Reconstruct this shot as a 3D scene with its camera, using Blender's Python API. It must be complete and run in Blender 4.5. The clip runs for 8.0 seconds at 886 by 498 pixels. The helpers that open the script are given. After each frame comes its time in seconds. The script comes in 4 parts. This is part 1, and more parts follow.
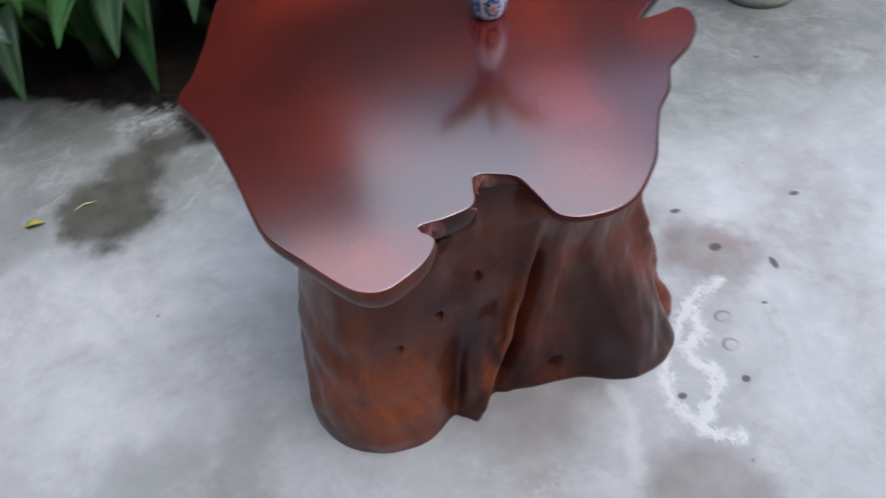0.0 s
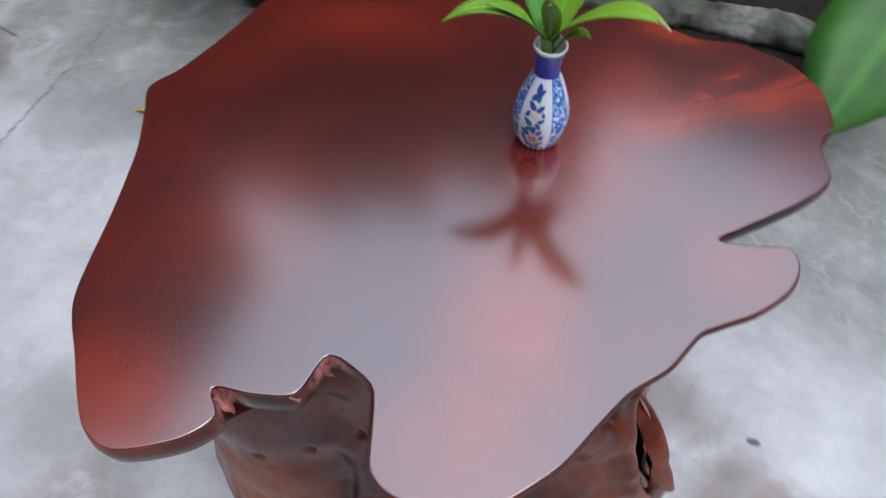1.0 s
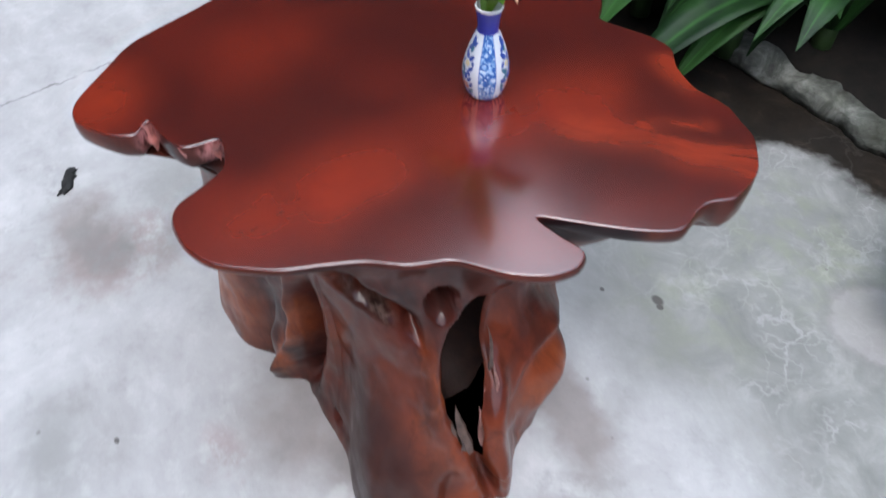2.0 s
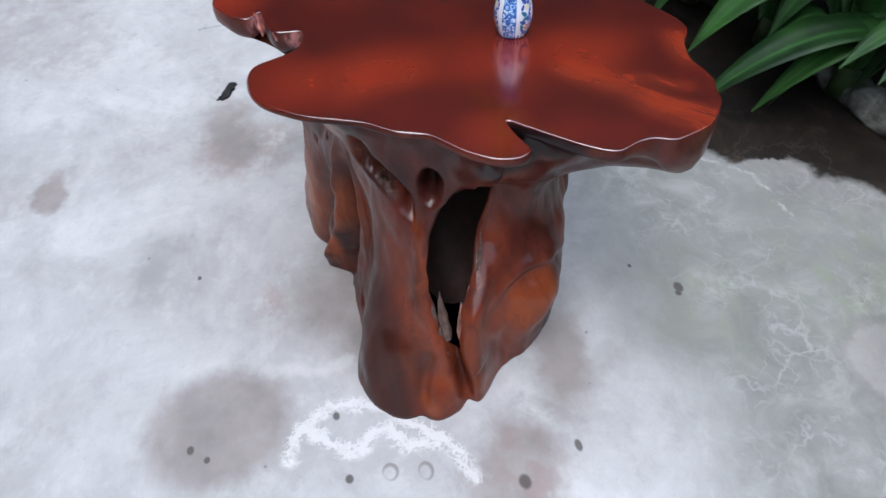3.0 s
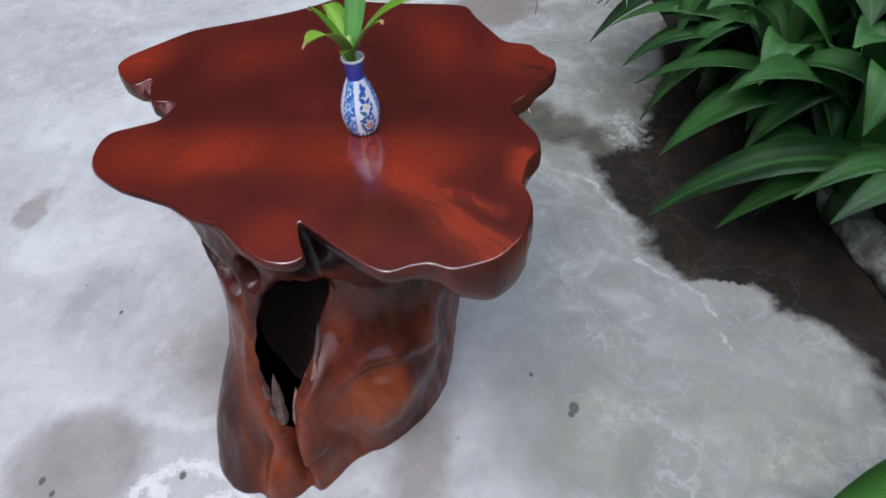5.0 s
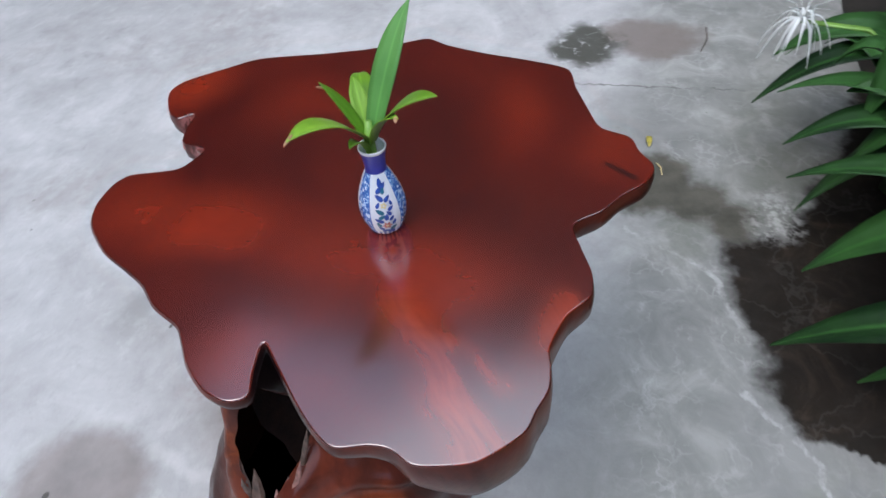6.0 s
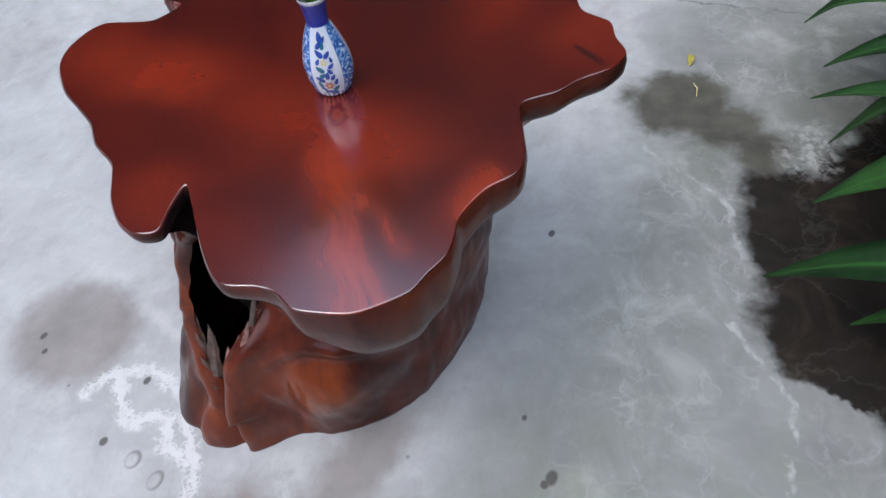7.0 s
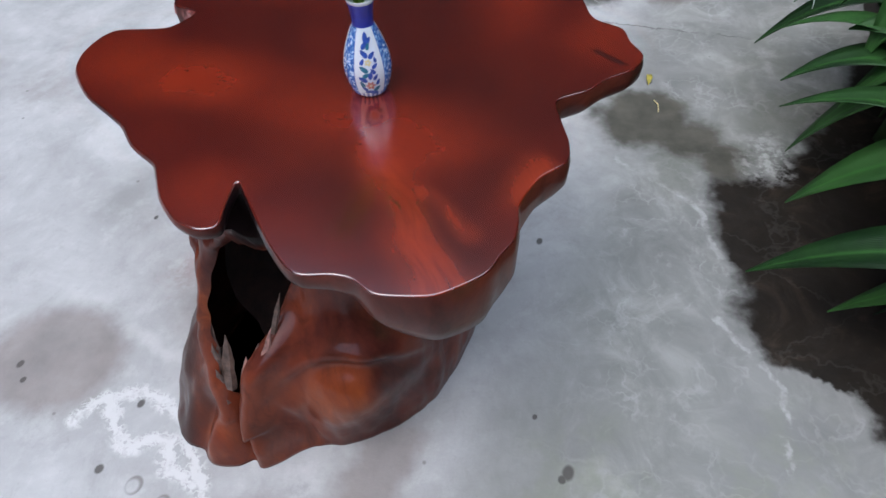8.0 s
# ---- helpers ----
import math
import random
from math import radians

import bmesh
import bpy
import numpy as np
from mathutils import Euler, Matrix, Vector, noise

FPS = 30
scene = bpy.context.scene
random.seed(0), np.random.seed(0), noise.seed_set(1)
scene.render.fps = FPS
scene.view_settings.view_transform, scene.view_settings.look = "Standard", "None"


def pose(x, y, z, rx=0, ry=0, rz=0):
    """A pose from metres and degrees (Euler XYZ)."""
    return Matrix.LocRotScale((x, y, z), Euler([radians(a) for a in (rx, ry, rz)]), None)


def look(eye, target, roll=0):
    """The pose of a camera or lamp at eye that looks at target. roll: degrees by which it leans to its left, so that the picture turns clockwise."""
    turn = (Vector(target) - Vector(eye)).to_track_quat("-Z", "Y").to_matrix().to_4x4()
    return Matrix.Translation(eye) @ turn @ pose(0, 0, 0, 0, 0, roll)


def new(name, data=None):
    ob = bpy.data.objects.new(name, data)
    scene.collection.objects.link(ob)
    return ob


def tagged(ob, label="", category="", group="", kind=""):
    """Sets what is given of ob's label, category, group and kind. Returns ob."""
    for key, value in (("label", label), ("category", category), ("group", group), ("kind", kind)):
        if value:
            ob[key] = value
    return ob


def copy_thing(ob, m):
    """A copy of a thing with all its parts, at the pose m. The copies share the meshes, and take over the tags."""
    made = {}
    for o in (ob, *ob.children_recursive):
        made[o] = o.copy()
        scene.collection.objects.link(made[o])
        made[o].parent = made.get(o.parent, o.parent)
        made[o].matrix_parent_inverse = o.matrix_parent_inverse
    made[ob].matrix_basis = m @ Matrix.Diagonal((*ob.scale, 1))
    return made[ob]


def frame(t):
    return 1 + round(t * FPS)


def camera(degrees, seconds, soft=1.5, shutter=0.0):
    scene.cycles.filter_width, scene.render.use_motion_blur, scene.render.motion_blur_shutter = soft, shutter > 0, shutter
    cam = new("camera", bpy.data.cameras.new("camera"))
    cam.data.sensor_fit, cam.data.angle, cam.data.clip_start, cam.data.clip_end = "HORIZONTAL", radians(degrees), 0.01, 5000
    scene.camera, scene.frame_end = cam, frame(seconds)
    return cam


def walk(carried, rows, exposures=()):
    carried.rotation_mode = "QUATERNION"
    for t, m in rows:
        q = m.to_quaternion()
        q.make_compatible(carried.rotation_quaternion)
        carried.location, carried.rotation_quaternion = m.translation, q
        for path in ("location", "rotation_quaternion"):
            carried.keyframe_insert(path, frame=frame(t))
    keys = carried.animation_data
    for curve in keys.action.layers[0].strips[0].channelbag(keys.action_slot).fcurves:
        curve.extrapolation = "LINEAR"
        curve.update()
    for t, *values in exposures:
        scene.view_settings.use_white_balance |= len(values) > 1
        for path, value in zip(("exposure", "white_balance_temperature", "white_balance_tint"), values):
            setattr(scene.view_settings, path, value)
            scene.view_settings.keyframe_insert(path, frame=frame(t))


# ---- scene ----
# ---------- camera ----------
cam = camera(66.4, 8.0, soft=1.5, shutter=0.25)
PATH = [
    (0, (-0.215, -0.826, 1.124), (-0.024, 0.396, -0.448), -4.6),
    (0.2, (-0.156, -0.792, 1.107), (-0.145, 0.429, -0.477), -5.6),
    (0.5, (-0.047, -0.694, 1.088), (-0.055, 0.501, -0.515), -2.0),
    (0.6, (-0.027, -0.658, 1.09), (-0.029, 0.492, -0.546), 2.7),
    (0.7, (-0.007, -0.618, 1.081), (-0.045, 0.518, -0.565), 7.3),
    (0.8, (0.018, -0.575, 1.081), (-0.077, 0.534, -0.58), 8.2),
    (0.9, (0.054, -0.542, 1.076), (-0.195, 0.571, -0.567), 2.8),
    (1, (0.095, -0.507, 1.086), (-0.315, 0.577, -0.544), -0.9),
    (1.2, (0.167, -0.469, 1.077), (-0.485, 0.528, -0.53), -1.0),
    (1.3, (0.23, -0.435, 1.086), (-0.55, 0.395, -0.558), -2.9),
    (1.5, (0.318, -0.397, 1.1), (-0.611, 0.323, -0.518), -1.6),
    (1.8, (0.44, -0.385, 1.111), (-0.626, 0.302, -0.436), -4.0),
    (2, (0.54, -0.401, 1.112), (-0.482, 0.271, -0.471), -0.1),
    (2.2, (0.619, -0.403, 1.136), (-0.417, 0.205, -0.463), -0.8),
    (3.3, (0.927, -0.255, 1.135), (-0.424, -0.076, -0.329), -4.2),
    (3.5, (0.945, -0.226, 1.134), (-0.448, -0.058, -0.292), -4.7),
    (4, (1.002, -0.143, 1.175), (-0.394, 0.08, -0.24), -1.9),
    (4.2, (0.995, -0.088, 1.171), (-0.417, 0.019, -0.242), -5.2),
    (5.3, (0.746, 0.161, 1.157), (-0.653, 0.112, -0.272), -2.8),
    (5.5, (0.672, 0.162, 1.169), (-0.722, 0.082, -0.264), -2.8),
    (5.7, (0.63, 0.184, 1.147), (-0.757, -0.028, -0.278), -5.2),
    (6, (0.558, 0.273, 1.139), (-0.751, -0.188, -0.302), -6.3),
    (6.5, (0.529, 0.375, 1.102), (-0.675, -0.274, -0.357), -6.7),
    (7, (0.544, 0.434, 1.065), (-0.548, -0.191, -0.489), -7.9),
    (7.3, (0.556, 0.434, 1.058), (-0.564, -0.184, -0.479), -8.1),
    (7.5, (0.562, 0.427, 1.071), (-0.575, -0.197, -0.451), -8.8),
    (8, (0.641, 0.32, 1.059), (-0.604, -0.118, -0.444), -1.8),
]
walk(cam, [(t, look(eye, target, roll)) for t, eye, target, roll in PATH], exposures=[(0, 1.06, 5900, 9), (1.0, 1.15, 5900, 9), (2.0, 1.45, 5900, 9), (3.3, 1.33, 5900, 9), (4.2, 1.32, 5900, 9), (5.3, 1.2, 5900, 9), (8, 1.19, 5900, 9)])

# ---------- light: a bright overcast sky, its low part cut off by added screens ---
world = bpy.data.worlds.new("overcast_sky")
scene.world = world
world.use_nodes = True
wn, wl = world.node_tree.nodes, world.node_tree.links
wn.clear()
sky = wn.new("ShaderNodeTexSky")
sky.sky_type = "NISHITA"
sky.sun_disc = False
sky.sun_elevation = radians(66)
sky.sun_rotation = radians(125)
sky.air_density, sky.dust_density, sky.ozone_density = 1.0, 3.0, 1.0
grey = wn.new("ShaderNodeHueSaturation")
grey.inputs["Saturation"].default_value = 0.78
wback = wn.new("ShaderNodeBackground")
wback.inputs["Strength"].default_value = 0.15
wout = wn.new("ShaderNodeOutputWorld")
wl.new(sky.outputs[0], grey.inputs["Color"])
wl.new(grey.outputs[0], wback.inputs["Color"])
wl.new(wback.outputs[0], wout.inputs["Surface"])

sun_data = bpy.data.lights.new("sun", "SUN")
sun_data.energy, sun_data.angle, sun_data.color = 0.76, radians(74), (0.965, 0.985, 0.94)
sun = new("sun", sun_data)
sun.matrix_world = look((0.05, 0.75, 3.95), (0, 0, 0))


# ---------- material tools ----------
class Shade:
    """A node material under construction."""

    def __init__(self, name, rough=0.6, coat=0.0, coat_rough=0.1, spec=0.5, metal=0.0):
        self.mat = bpy.data.materials.new(name)
        self.mat.use_nodes = True
        self.n, self.l = self.mat.node_tree.nodes, self.mat.node_tree.links
        self.bsdf = self.n["Principled BSDF"]
        for key, value in (("Roughness", rough), ("Coat Weight", coat), ("Coat Roughness", coat_rough), ("Specular IOR Level", spec), ("Metallic", metal)):
            self.bsdf.inputs[key].default_value = value
        self.place = self.n.new("ShaderNodeTexCoord").outputs["Object"]

    def put(self, socket, value):
        if hasattr(value, "is_output"):
            self.l.new(value, socket)
        else:
            socket.default_value = value

    def math(self, op, a, b=0.0, c=0.0, clamp=False):
        n = self.n.new("ShaderNodeMath")
        n.operation, n.use_clamp = op, clamp
        for socket, value in zip(n.inputs, (a, b, c)):
            self.put(socket, value)
        return n.outputs[0]

    def vec(self, op, a, b=(0, 0, 0), scale=None):
        n = self.n.new("ShaderNodeVectorMath")
        n.operation = op
        self.put(n.inputs[0], a)
        self.put(n.inputs[1], b)
        if scale is not None:
            self.put(n.inputs["Scale"], scale)
        return n.outputs["Value"] if op in ("LENGTH", "DISTANCE", "DOT_PRODUCT") else n.outputs[0]

    def split(self, v):
        n = self.n.new("ShaderNodeSeparateXYZ")
        self.put(n.inputs[0], v)
        return n.outputs

    def noise(self, scale, detail=4.0, rough=0.55, warp=0.0, place=None, stretch=None, colour=False):
        n = self.n.new("ShaderNodeTexNoise")
        n.inputs["Scale"].default_value, n.inputs["Detail"].default_value = scale, detail
        n.inputs["Roughness"].default_value, n.inputs["Distortion"].default_value = rough, warp
        where = self.place if place is None else place
        if stretch:
            where = self.vec("MULTIPLY", where, stretch)
        self.l.new(where, n.inputs["Vector"])
        return n.outputs["Color"] if colour else n.outputs["Fac"]

    def ramp(self, value, *stops):
        n = self.n.new("ShaderNodeValToRGB")
        self.put(n.inputs[0], value)
        e = n.color_ramp.elements
        while len(e) < len(stops):
            e.new(0.5)
        for at, (pos, col) in zip(e, stops):
            at.position = pos
            at.color = (col, col, col, 1) if isinstance(col, (int, float)) else (*col, 1)
        return n.outputs[0]

    def mix(self, fac, a, b, blend="MIX"):
        n = self.n.new("ShaderNodeMix")
        n.data_type, n.blend_type = "RGBA", blend
        self.put(n.inputs[0], fac)
        for socket, value in ((n.inputs[6], a), (n.inputs[7], b)):
            self.put(socket, (*value, 1) if isinstance(value, tuple) else value)
        return n.outputs[2]

    def step(self, value, low, high):
        n = self.n.new("ShaderNodeMapRange")
        n.interpolation_type = "SMOOTHSTEP"
        for socket, v in zip(n.inputs, (value, low, high, 0.0, 1.0)):
            self.put(socket, v)
        return n.outputs[0]

    def bump(self, *pairs):
        last = None
        for height, strength, dist in pairs:
            n = self.n.new("ShaderNodeBump")
            n.inputs["Strength"].default_value, n.inputs["Distance"].default_value = strength, dist
            self.put(n.inputs["Height"], height)
            if last is not None:
                self.l.new(last, n.inputs["Normal"])
            last = n.outputs[0]
        self.l.new(last, self.bsdf.inputs["Normal"])
        return self

    def colour(self, value):
        self.put(self.bsdf.inputs["Base Color"], (*value, 1) if isinstance(value, tuple) else value)
        return self

    def rough(self, value):
        self.put(self.bsdf.inputs["Roughness"], value)
        return self

    # soft-edged shapes on the plan, for stains and lines
    def spot(self, where, x, y, rx, ry, soft=0.25):
        d = self.vec("MULTIPLY", self.vec("SUBTRACT", where, (x, y, 0)), (1 / rx, 1 / ry, 0))
        return self.math("SUBTRACT", 1.0, self.step(self.vec("LENGTH", d), 1.0 - soft, 1.0 + soft))

    def line(self, where, a, b, width, soft):
        ax, ay = a
        dx, dy = b[0] - ax, b[1] - ay
        size = dx * dx + dy * dy
        rel = self.vec("SUBTRACT", self.vec("MULTIPLY", where, (1, 1, 0)), (ax, ay, 0))
        h = self.math("DIVIDE", self.vec("DOT_PRODUCT", rel, (dx, dy, 0)), size, clamp=True)
        near = self.vec("SCALE", (dx, dy, 0), scale=h)
        d = self.vec("DISTANCE", rel, near)
        return self.math("SUBTRACT", 1.0, self.step(d, width, width + soft))

    def most(self, *values):
        out = values[0]
        for v in values[1:]:
            out = self.math("MAXIMUM", out, v)
        return out


# ---------- materials ----------
def concrete_floor():
    s = Shade("worn_concrete_floor", rough=0.62, spec=0.22)
    p = s.place
    wob = s.vec("SCALE", s.vec("SUBTRACT", s.noise(7, 4, colour=True), (0.5, 0.5, 0.5)), scale=0.16)
    fine = s.vec("SCALE", s.vec("SUBTRACT", s.noise(38, 3, colour=True), (0.5, 0.5, 0.5)), scale=0.035)
    q = s.vec("ADD", s.vec("ADD", p, wob), fine)
    r = s.vec("ADD", p, fine)
    cloud = s.noise(3.1, 6, 0.62, 0.6)
    speck = s.noise(26, 6, 0.7)
    col = s.ramp(cloud, (0.28, (0.31, 0.306, 0.303)), (0.5, (0.38, 0.38, 0.38)), (0.72, (0.49, 0.49, 0.49)))
    col = s.mix(s.math("MULTIPLY", s.step(speck, 0.5, 0.72), 0.28), col, (0.44, 0.44, 0.44))
    col = s.mix(s.math("MULTIPLY", s.step(s.noise(60, 4, 0.7), 0.58, 0.75), 0.22), col, (0.19, 0.18, 0.175))
    smear = s.noise(12, 8, 0.74, 0.25, stretch=(0.8, 1.0, 1.0))
    col = s.mix(s.math("MULTIPLY", s.step(smear, 0.5, 0.68), 0.3), col, (0.56, 0.56, 0.56))
    col = s.mix(s.math("MULTIPLY", s.step(smear, 0.5, 0.33), 0.3), col, (0.24, 0.235, 0.23))
    grime = s.math("MULTIPLY", s.step(s.noise(4.4, 5, 0.65, 0.8), 0.56, 0.72), s.step(s.noise(33, 4, 0.7), 0.4, 0.62))
    col = s.mix(s.math("MULTIPLY", grime, 0.4), col, (0.2, 0.195, 0.185))
    tea = s.math("MULTIPLY", s.step(s.noise(2.3, 5, 0.6, 0.5), 0.5, 0.68), s.step(s.noise(17, 4, 0.65), 0.38, 0.6))
    col = s.mix(s.math("MULTIPLY", tea, 0.4), col, (0.27, 0.245, 0.232))
    # greyer, lime-veined stretch towards the plants
    veiny = s.step(s.split(q)[1], 0.12, 0.42)
    col = s.mix(s.math("MULTIPLY", veiny, 0.75), col, s.ramp(s.noise(8, 6, 0.65, 0.8), (0.3, (0.09, 0.094, 0.082)), (0.52, (0.165, 0.168, 0.153)), (0.72, (0.29, 0.29, 0.27))))
    vor = s.n.new("ShaderNodeTexVoronoi")
    vor.feature = "DISTANCE_TO_EDGE"
    vor.inputs["Scale"].default_value = 6.5
    s.l.new(q, vor.inputs["Vector"])
    web = s.n.new("ShaderNodeTexVoronoi")
    web.feature = "DISTANCE_TO_EDGE"
    web.inputs["Scale"].default_value = 15
    s.l.new(q, web.inputs["Vector"])
    vein = s.most(s.math("SUBTRACT", 1.0, s.step(vor.outputs["Distance"], 0.0, 0.035)), s.math("MULTIPLY", s.math("SUBTRACT", 1.0, s.step(web.outputs["Distance"], 0.0, 0.07)), 0.6))
    vein = s.math("MULTIPLY", s.math("MULTIPLY", vein, veiny), s.step(s.noise(9, 4, 0.7), 0.42, 0.62))
    col = s.mix(s.math("MULTIPLY", vein, 0.32), col, (0.46, 0.46, 0.45))
    # faint green film
    moss = s.math("MULTIPLY", s.most(s.spot(q, 0.2, 0.37, 0.13, 0.1, 0.6), s.spot(q, 0.2, 0.7, 0.25, 0.12, 0.6), s.spot(q, 0.17, 0.36, 0.06, 0.05, 0.6)), s.step(s.noise(14, 4), 0.4, 0.65))
    col = s.mix(s.math("MULTIPLY", moss, 0.5), col, (0.22, 0.245, 0.16))
    film = s.math("MULTIPLY", s.most(s.spot(q, -0.95, 0.66, 0.32, 0.1, 0.6), s.spot(q, -0.62, 0.47, 0.1, 0.06, 0.6)), s.step(s.noise(10, 4, 0.6), 0.3, 0.6))
    col = s.mix(s.math("MULTIPLY", film, 0.5), col, (0.105, 0.112, 0.085))
    # brownish water marks
    pale_brown = s.most(s.spot(r, 0.225, -0.595, 0.115, 0.13, 0.22), s.spot(q, 0.44, -0.08, 0.09, 0.08, 0.5), s.spot(q, -0.6, -0.53, 0.14, 0.07, 0.5), s.spot(q, -0.51, -0.98, 0.06, 0.035, 0.4), s.spot(q, 0.01, -0.30, 0.16, 0.12, 0.5), s.spot(q, 0.24, 0.05, 0.12, 0.06, 0.5))
    col = s.mix(s.math("MULTIPLY", pale_brown, 0.72), col, s.ramp(s.noise(12, 4), (0.3, (0.155, 0.132, 0.125)), (0.7, (0.235, 0.2, 0.19))))
    rosy = s.most(s.spot(q, -0.54, -0.47, 0.09, 0.13, 0.7), s.spot(q, -0.02, -0.47, 0.05, 0.04, 0.6), s.spot(q, 0.46, -0.07, 0.08, 0.06, 0.6))
    col = s.mix(s.math("MULTIPLY", s.math("MULTIPLY", rosy, s.step(s.noise(18, 5, 0.7), 0.4, 0.58)), 0.55), col, (0.25, 0.185, 0.178))
    grey_mark = s.most(s.spot(q, -0.51, -0.33, 0.05, 0.11, 0.6), s.spot(q, -0.68, -0.32, 0.1, 0.08, 0.7), s.spot(q, -1.05, 0.3, 0.13, 0.12, 0.4), s.spot(q, -0.58, -0.52, 0.08, 0.05, 0.6), s.spot(q, -0.18, -0.72, 0.08, 0.05, 0.7), s.spot(q, 0.16, 0.3, 0.2, 0.12, 0.7), s.spot(q, 0.0, 0.68, 0.2, 0.15, 0.7))
    col = s.mix(s.math("MULTIPLY", grey_mark, 0.5), col, (0.175, 0.175, 0.17))
    olive = s.most(s.spot(q, -0.80, 0.36, 0.115, 0.12, 0.25), s.spot(q, -0.745, 0.48, 0.085, 0.09, 0.35), s.spot(q, -0.68, 0.565, 0.08, 0.05, 0.4))
    col = s.mix(s.math("MULTIPLY", olive, 0.95), col, s.ramp(s.noise(15, 4), (0.3, (0.042, 0.04, 0.03)), (0.7, (0.09, 0.085, 0.066))))
    brown = s.spot(q, -1.50, 0.33, 0.12, 0.15, 0.25)
    col = s.mix(s.math("MULTIPLY", brown, 0.85), col, (0.16, 0.135, 0.12))
    mossy = s.math("MULTIPLY", s.spot(q, -1.43, 0.12, 0.13, 0.11, 0.3), s.step(s.noise(24, 4, 0.6, 0.6), 0.33, 0.46))
    col = s.mix(s.math("MULTIPLY", mossy, 0.92), col, (0.045, 0.045, 0.034))
    # round print of a pot
    ring_d = s.vec("LENGTH", s.vec("MULTIPLY", s.vec("SUBTRACT", r, (0.435, 0.662, 0)), (1, 1, 0)))
    disc = s.math("SUBTRACT", 1.0, s.step(ring_d, 0.085, 0.1))
    rim = s.math("MULTIPLY", s.step(ring_d, 0.078, 0.09), s.math("SUBTRACT", 1.0, s.step(ring_d, 0.095, 0.125)))
    col = s.mix(s.math("MULTIPLY", disc, 0.6), col, (0.31, 0.295, 0.29))
    col = s.mix(s.math("MULTIPLY", rim, 0.4), col, (0.17, 0.165, 0.16))
    # damp, soil-stained border before the plants, some of their shade in its colour
    edge = s.n.new("ShaderNodeFloatCurve")
    s.l.new(s.math("MULTIPLY_ADD", s.split(q)[0], 0.4, 0.64), edge.inputs["Value"])
    curve = edge.mapping.curves[0]
    border = ((-1.6, 0.98), (-1.1, 0.84), (-0.85, 0.72), (-0.7, 0.67), (-0.56, 0.545), (-0.45, 0.545), (-0.35, 0.59), (-0.25, 0.605), (-0.15, 0.7), (-0.11, 0.81), (0.0, 0.885), (0.1, 0.93), (0.26, 0.955), (0.9, 1.02))
    curve.points[0].location, curve.points[1].location = (0.0, 0.98), (1.0, 1.02)
    for bx, by in border[1:-1]:
        curve.points.new(0.4 * bx + 0.64, by)
    edge.mapping.update()
    over = s.math("SUBTRACT", s.split(q)[1], edge.outputs[0])
    damp = s.step(over, -0.025, 0.03)
    soil = s.ramp(s.noise(9, 6, 0.65, 0.7), (0.3, (0.006, 0.0038, 0.0024)), (0.55, (0.0125, 0.0082, 0.0052)), (0.75, (0.042, 0.029, 0.0185)))
    col = s.mix(s.math("MULTIPLY", damp, 0.95), col, soil)
    vein2 = s.math("MULTIPLY", s.math("SUBTRACT", 1.0, s.step(vor.outputs["Distance"], 0.0, 0.03)), s.math("MULTIPLY", damp, s.math("SUBTRACT", 1.0, s.step(over, 0.1, 0.25))))
    col = s.mix(s.math("MULTIPLY", vein2, 0.1), col, (0.15, 0.145, 0.125))
    # old lime runs beside the stump and by the bed
    arch = ((0.321, -0.474), (0.265, -0.448), (0.24, -0.387), (0.246, -0.349), (0.262, -0.297), (0.299, -0.263), (0.353, -0.207), (0.398, -0.184), (0.437, -0.17))
    inner = ((0.265, -0.448), (0.309, -0.404), (0.34, -0.357), (0.308, -0.315), (0.307, -0.29), (0.352, -0.271), (0.357, -0.22))
    left = ((0.13, -0.497), (0.145, -0.43), (0.161, -0.391), (0.15, -0.339))
    runs = [pair for way in (arch, inner) for pair in zip(way, way[1:])]
    wisp = s.vec("ADD", p, s.vec("SCALE", s.vec("SUBTRACT", s.noise(30, 4, 0.6, colour=True), (0.5, 0.5, 0.5)), scale=0.04))
    broad = s.most(*[s.line(wisp, a, b, 0.006, 0.016) for a, b in runs])
    core = s.most(*[s.line(wisp, a, b, 0.004, 0.005) for a, b in runs])
    lace = s.n.new("ShaderNodeTexVoronoi")
    lace.feature = "DISTANCE_TO_EDGE"
    lace.inputs["Scale"].default_value = 30
    s.l.new(s.vec("ADD", p, s.vec("SCALE", s.vec("SUBTRACT", s.noise(60, 3, colour=True), (0.5, 0.5, 0.5)), scale=0.06)), lace.inputs["Vector"])
    net = s.math("SUBTRACT", 1.0, s.step(lace.outputs["Distance"], 0.05, 0.13))
    lime = s.math("MULTIPLY", broad, s.math("ADD", s.math("MULTIPLY", net, 0.9), s.math("MULTIPLY", s.step(s.noise(22, 4, 0.75, 0.5), 0.5, 0.58), 0.7), clamp=True))
    lime = s.most(lime, s.math("MULTIPLY", core, s.step(s.noise(17, 3, 0.6), 0.36, 0.5)), s.math("MULTIPLY", s.most(*[s.line(wisp, a, b, 0.002, 0.02) for a, b in zip(left, left[1:])]), 0.4))
    col = s.mix(s.math("MULTIPLY", lime, 0.7), col, (0.62, 0.62, 0.615))
    white = s.math("MULTIPLY", s.spot(q, -0.72, 0.65, 0.08, 0.05, 0.5), s.step(s.noise(30, 4, 0.7), 0.42, 0.6))
    col = s.mix(s.math("MULTIPLY", white, 0.5), col, (0.54, 0.54, 0.52))
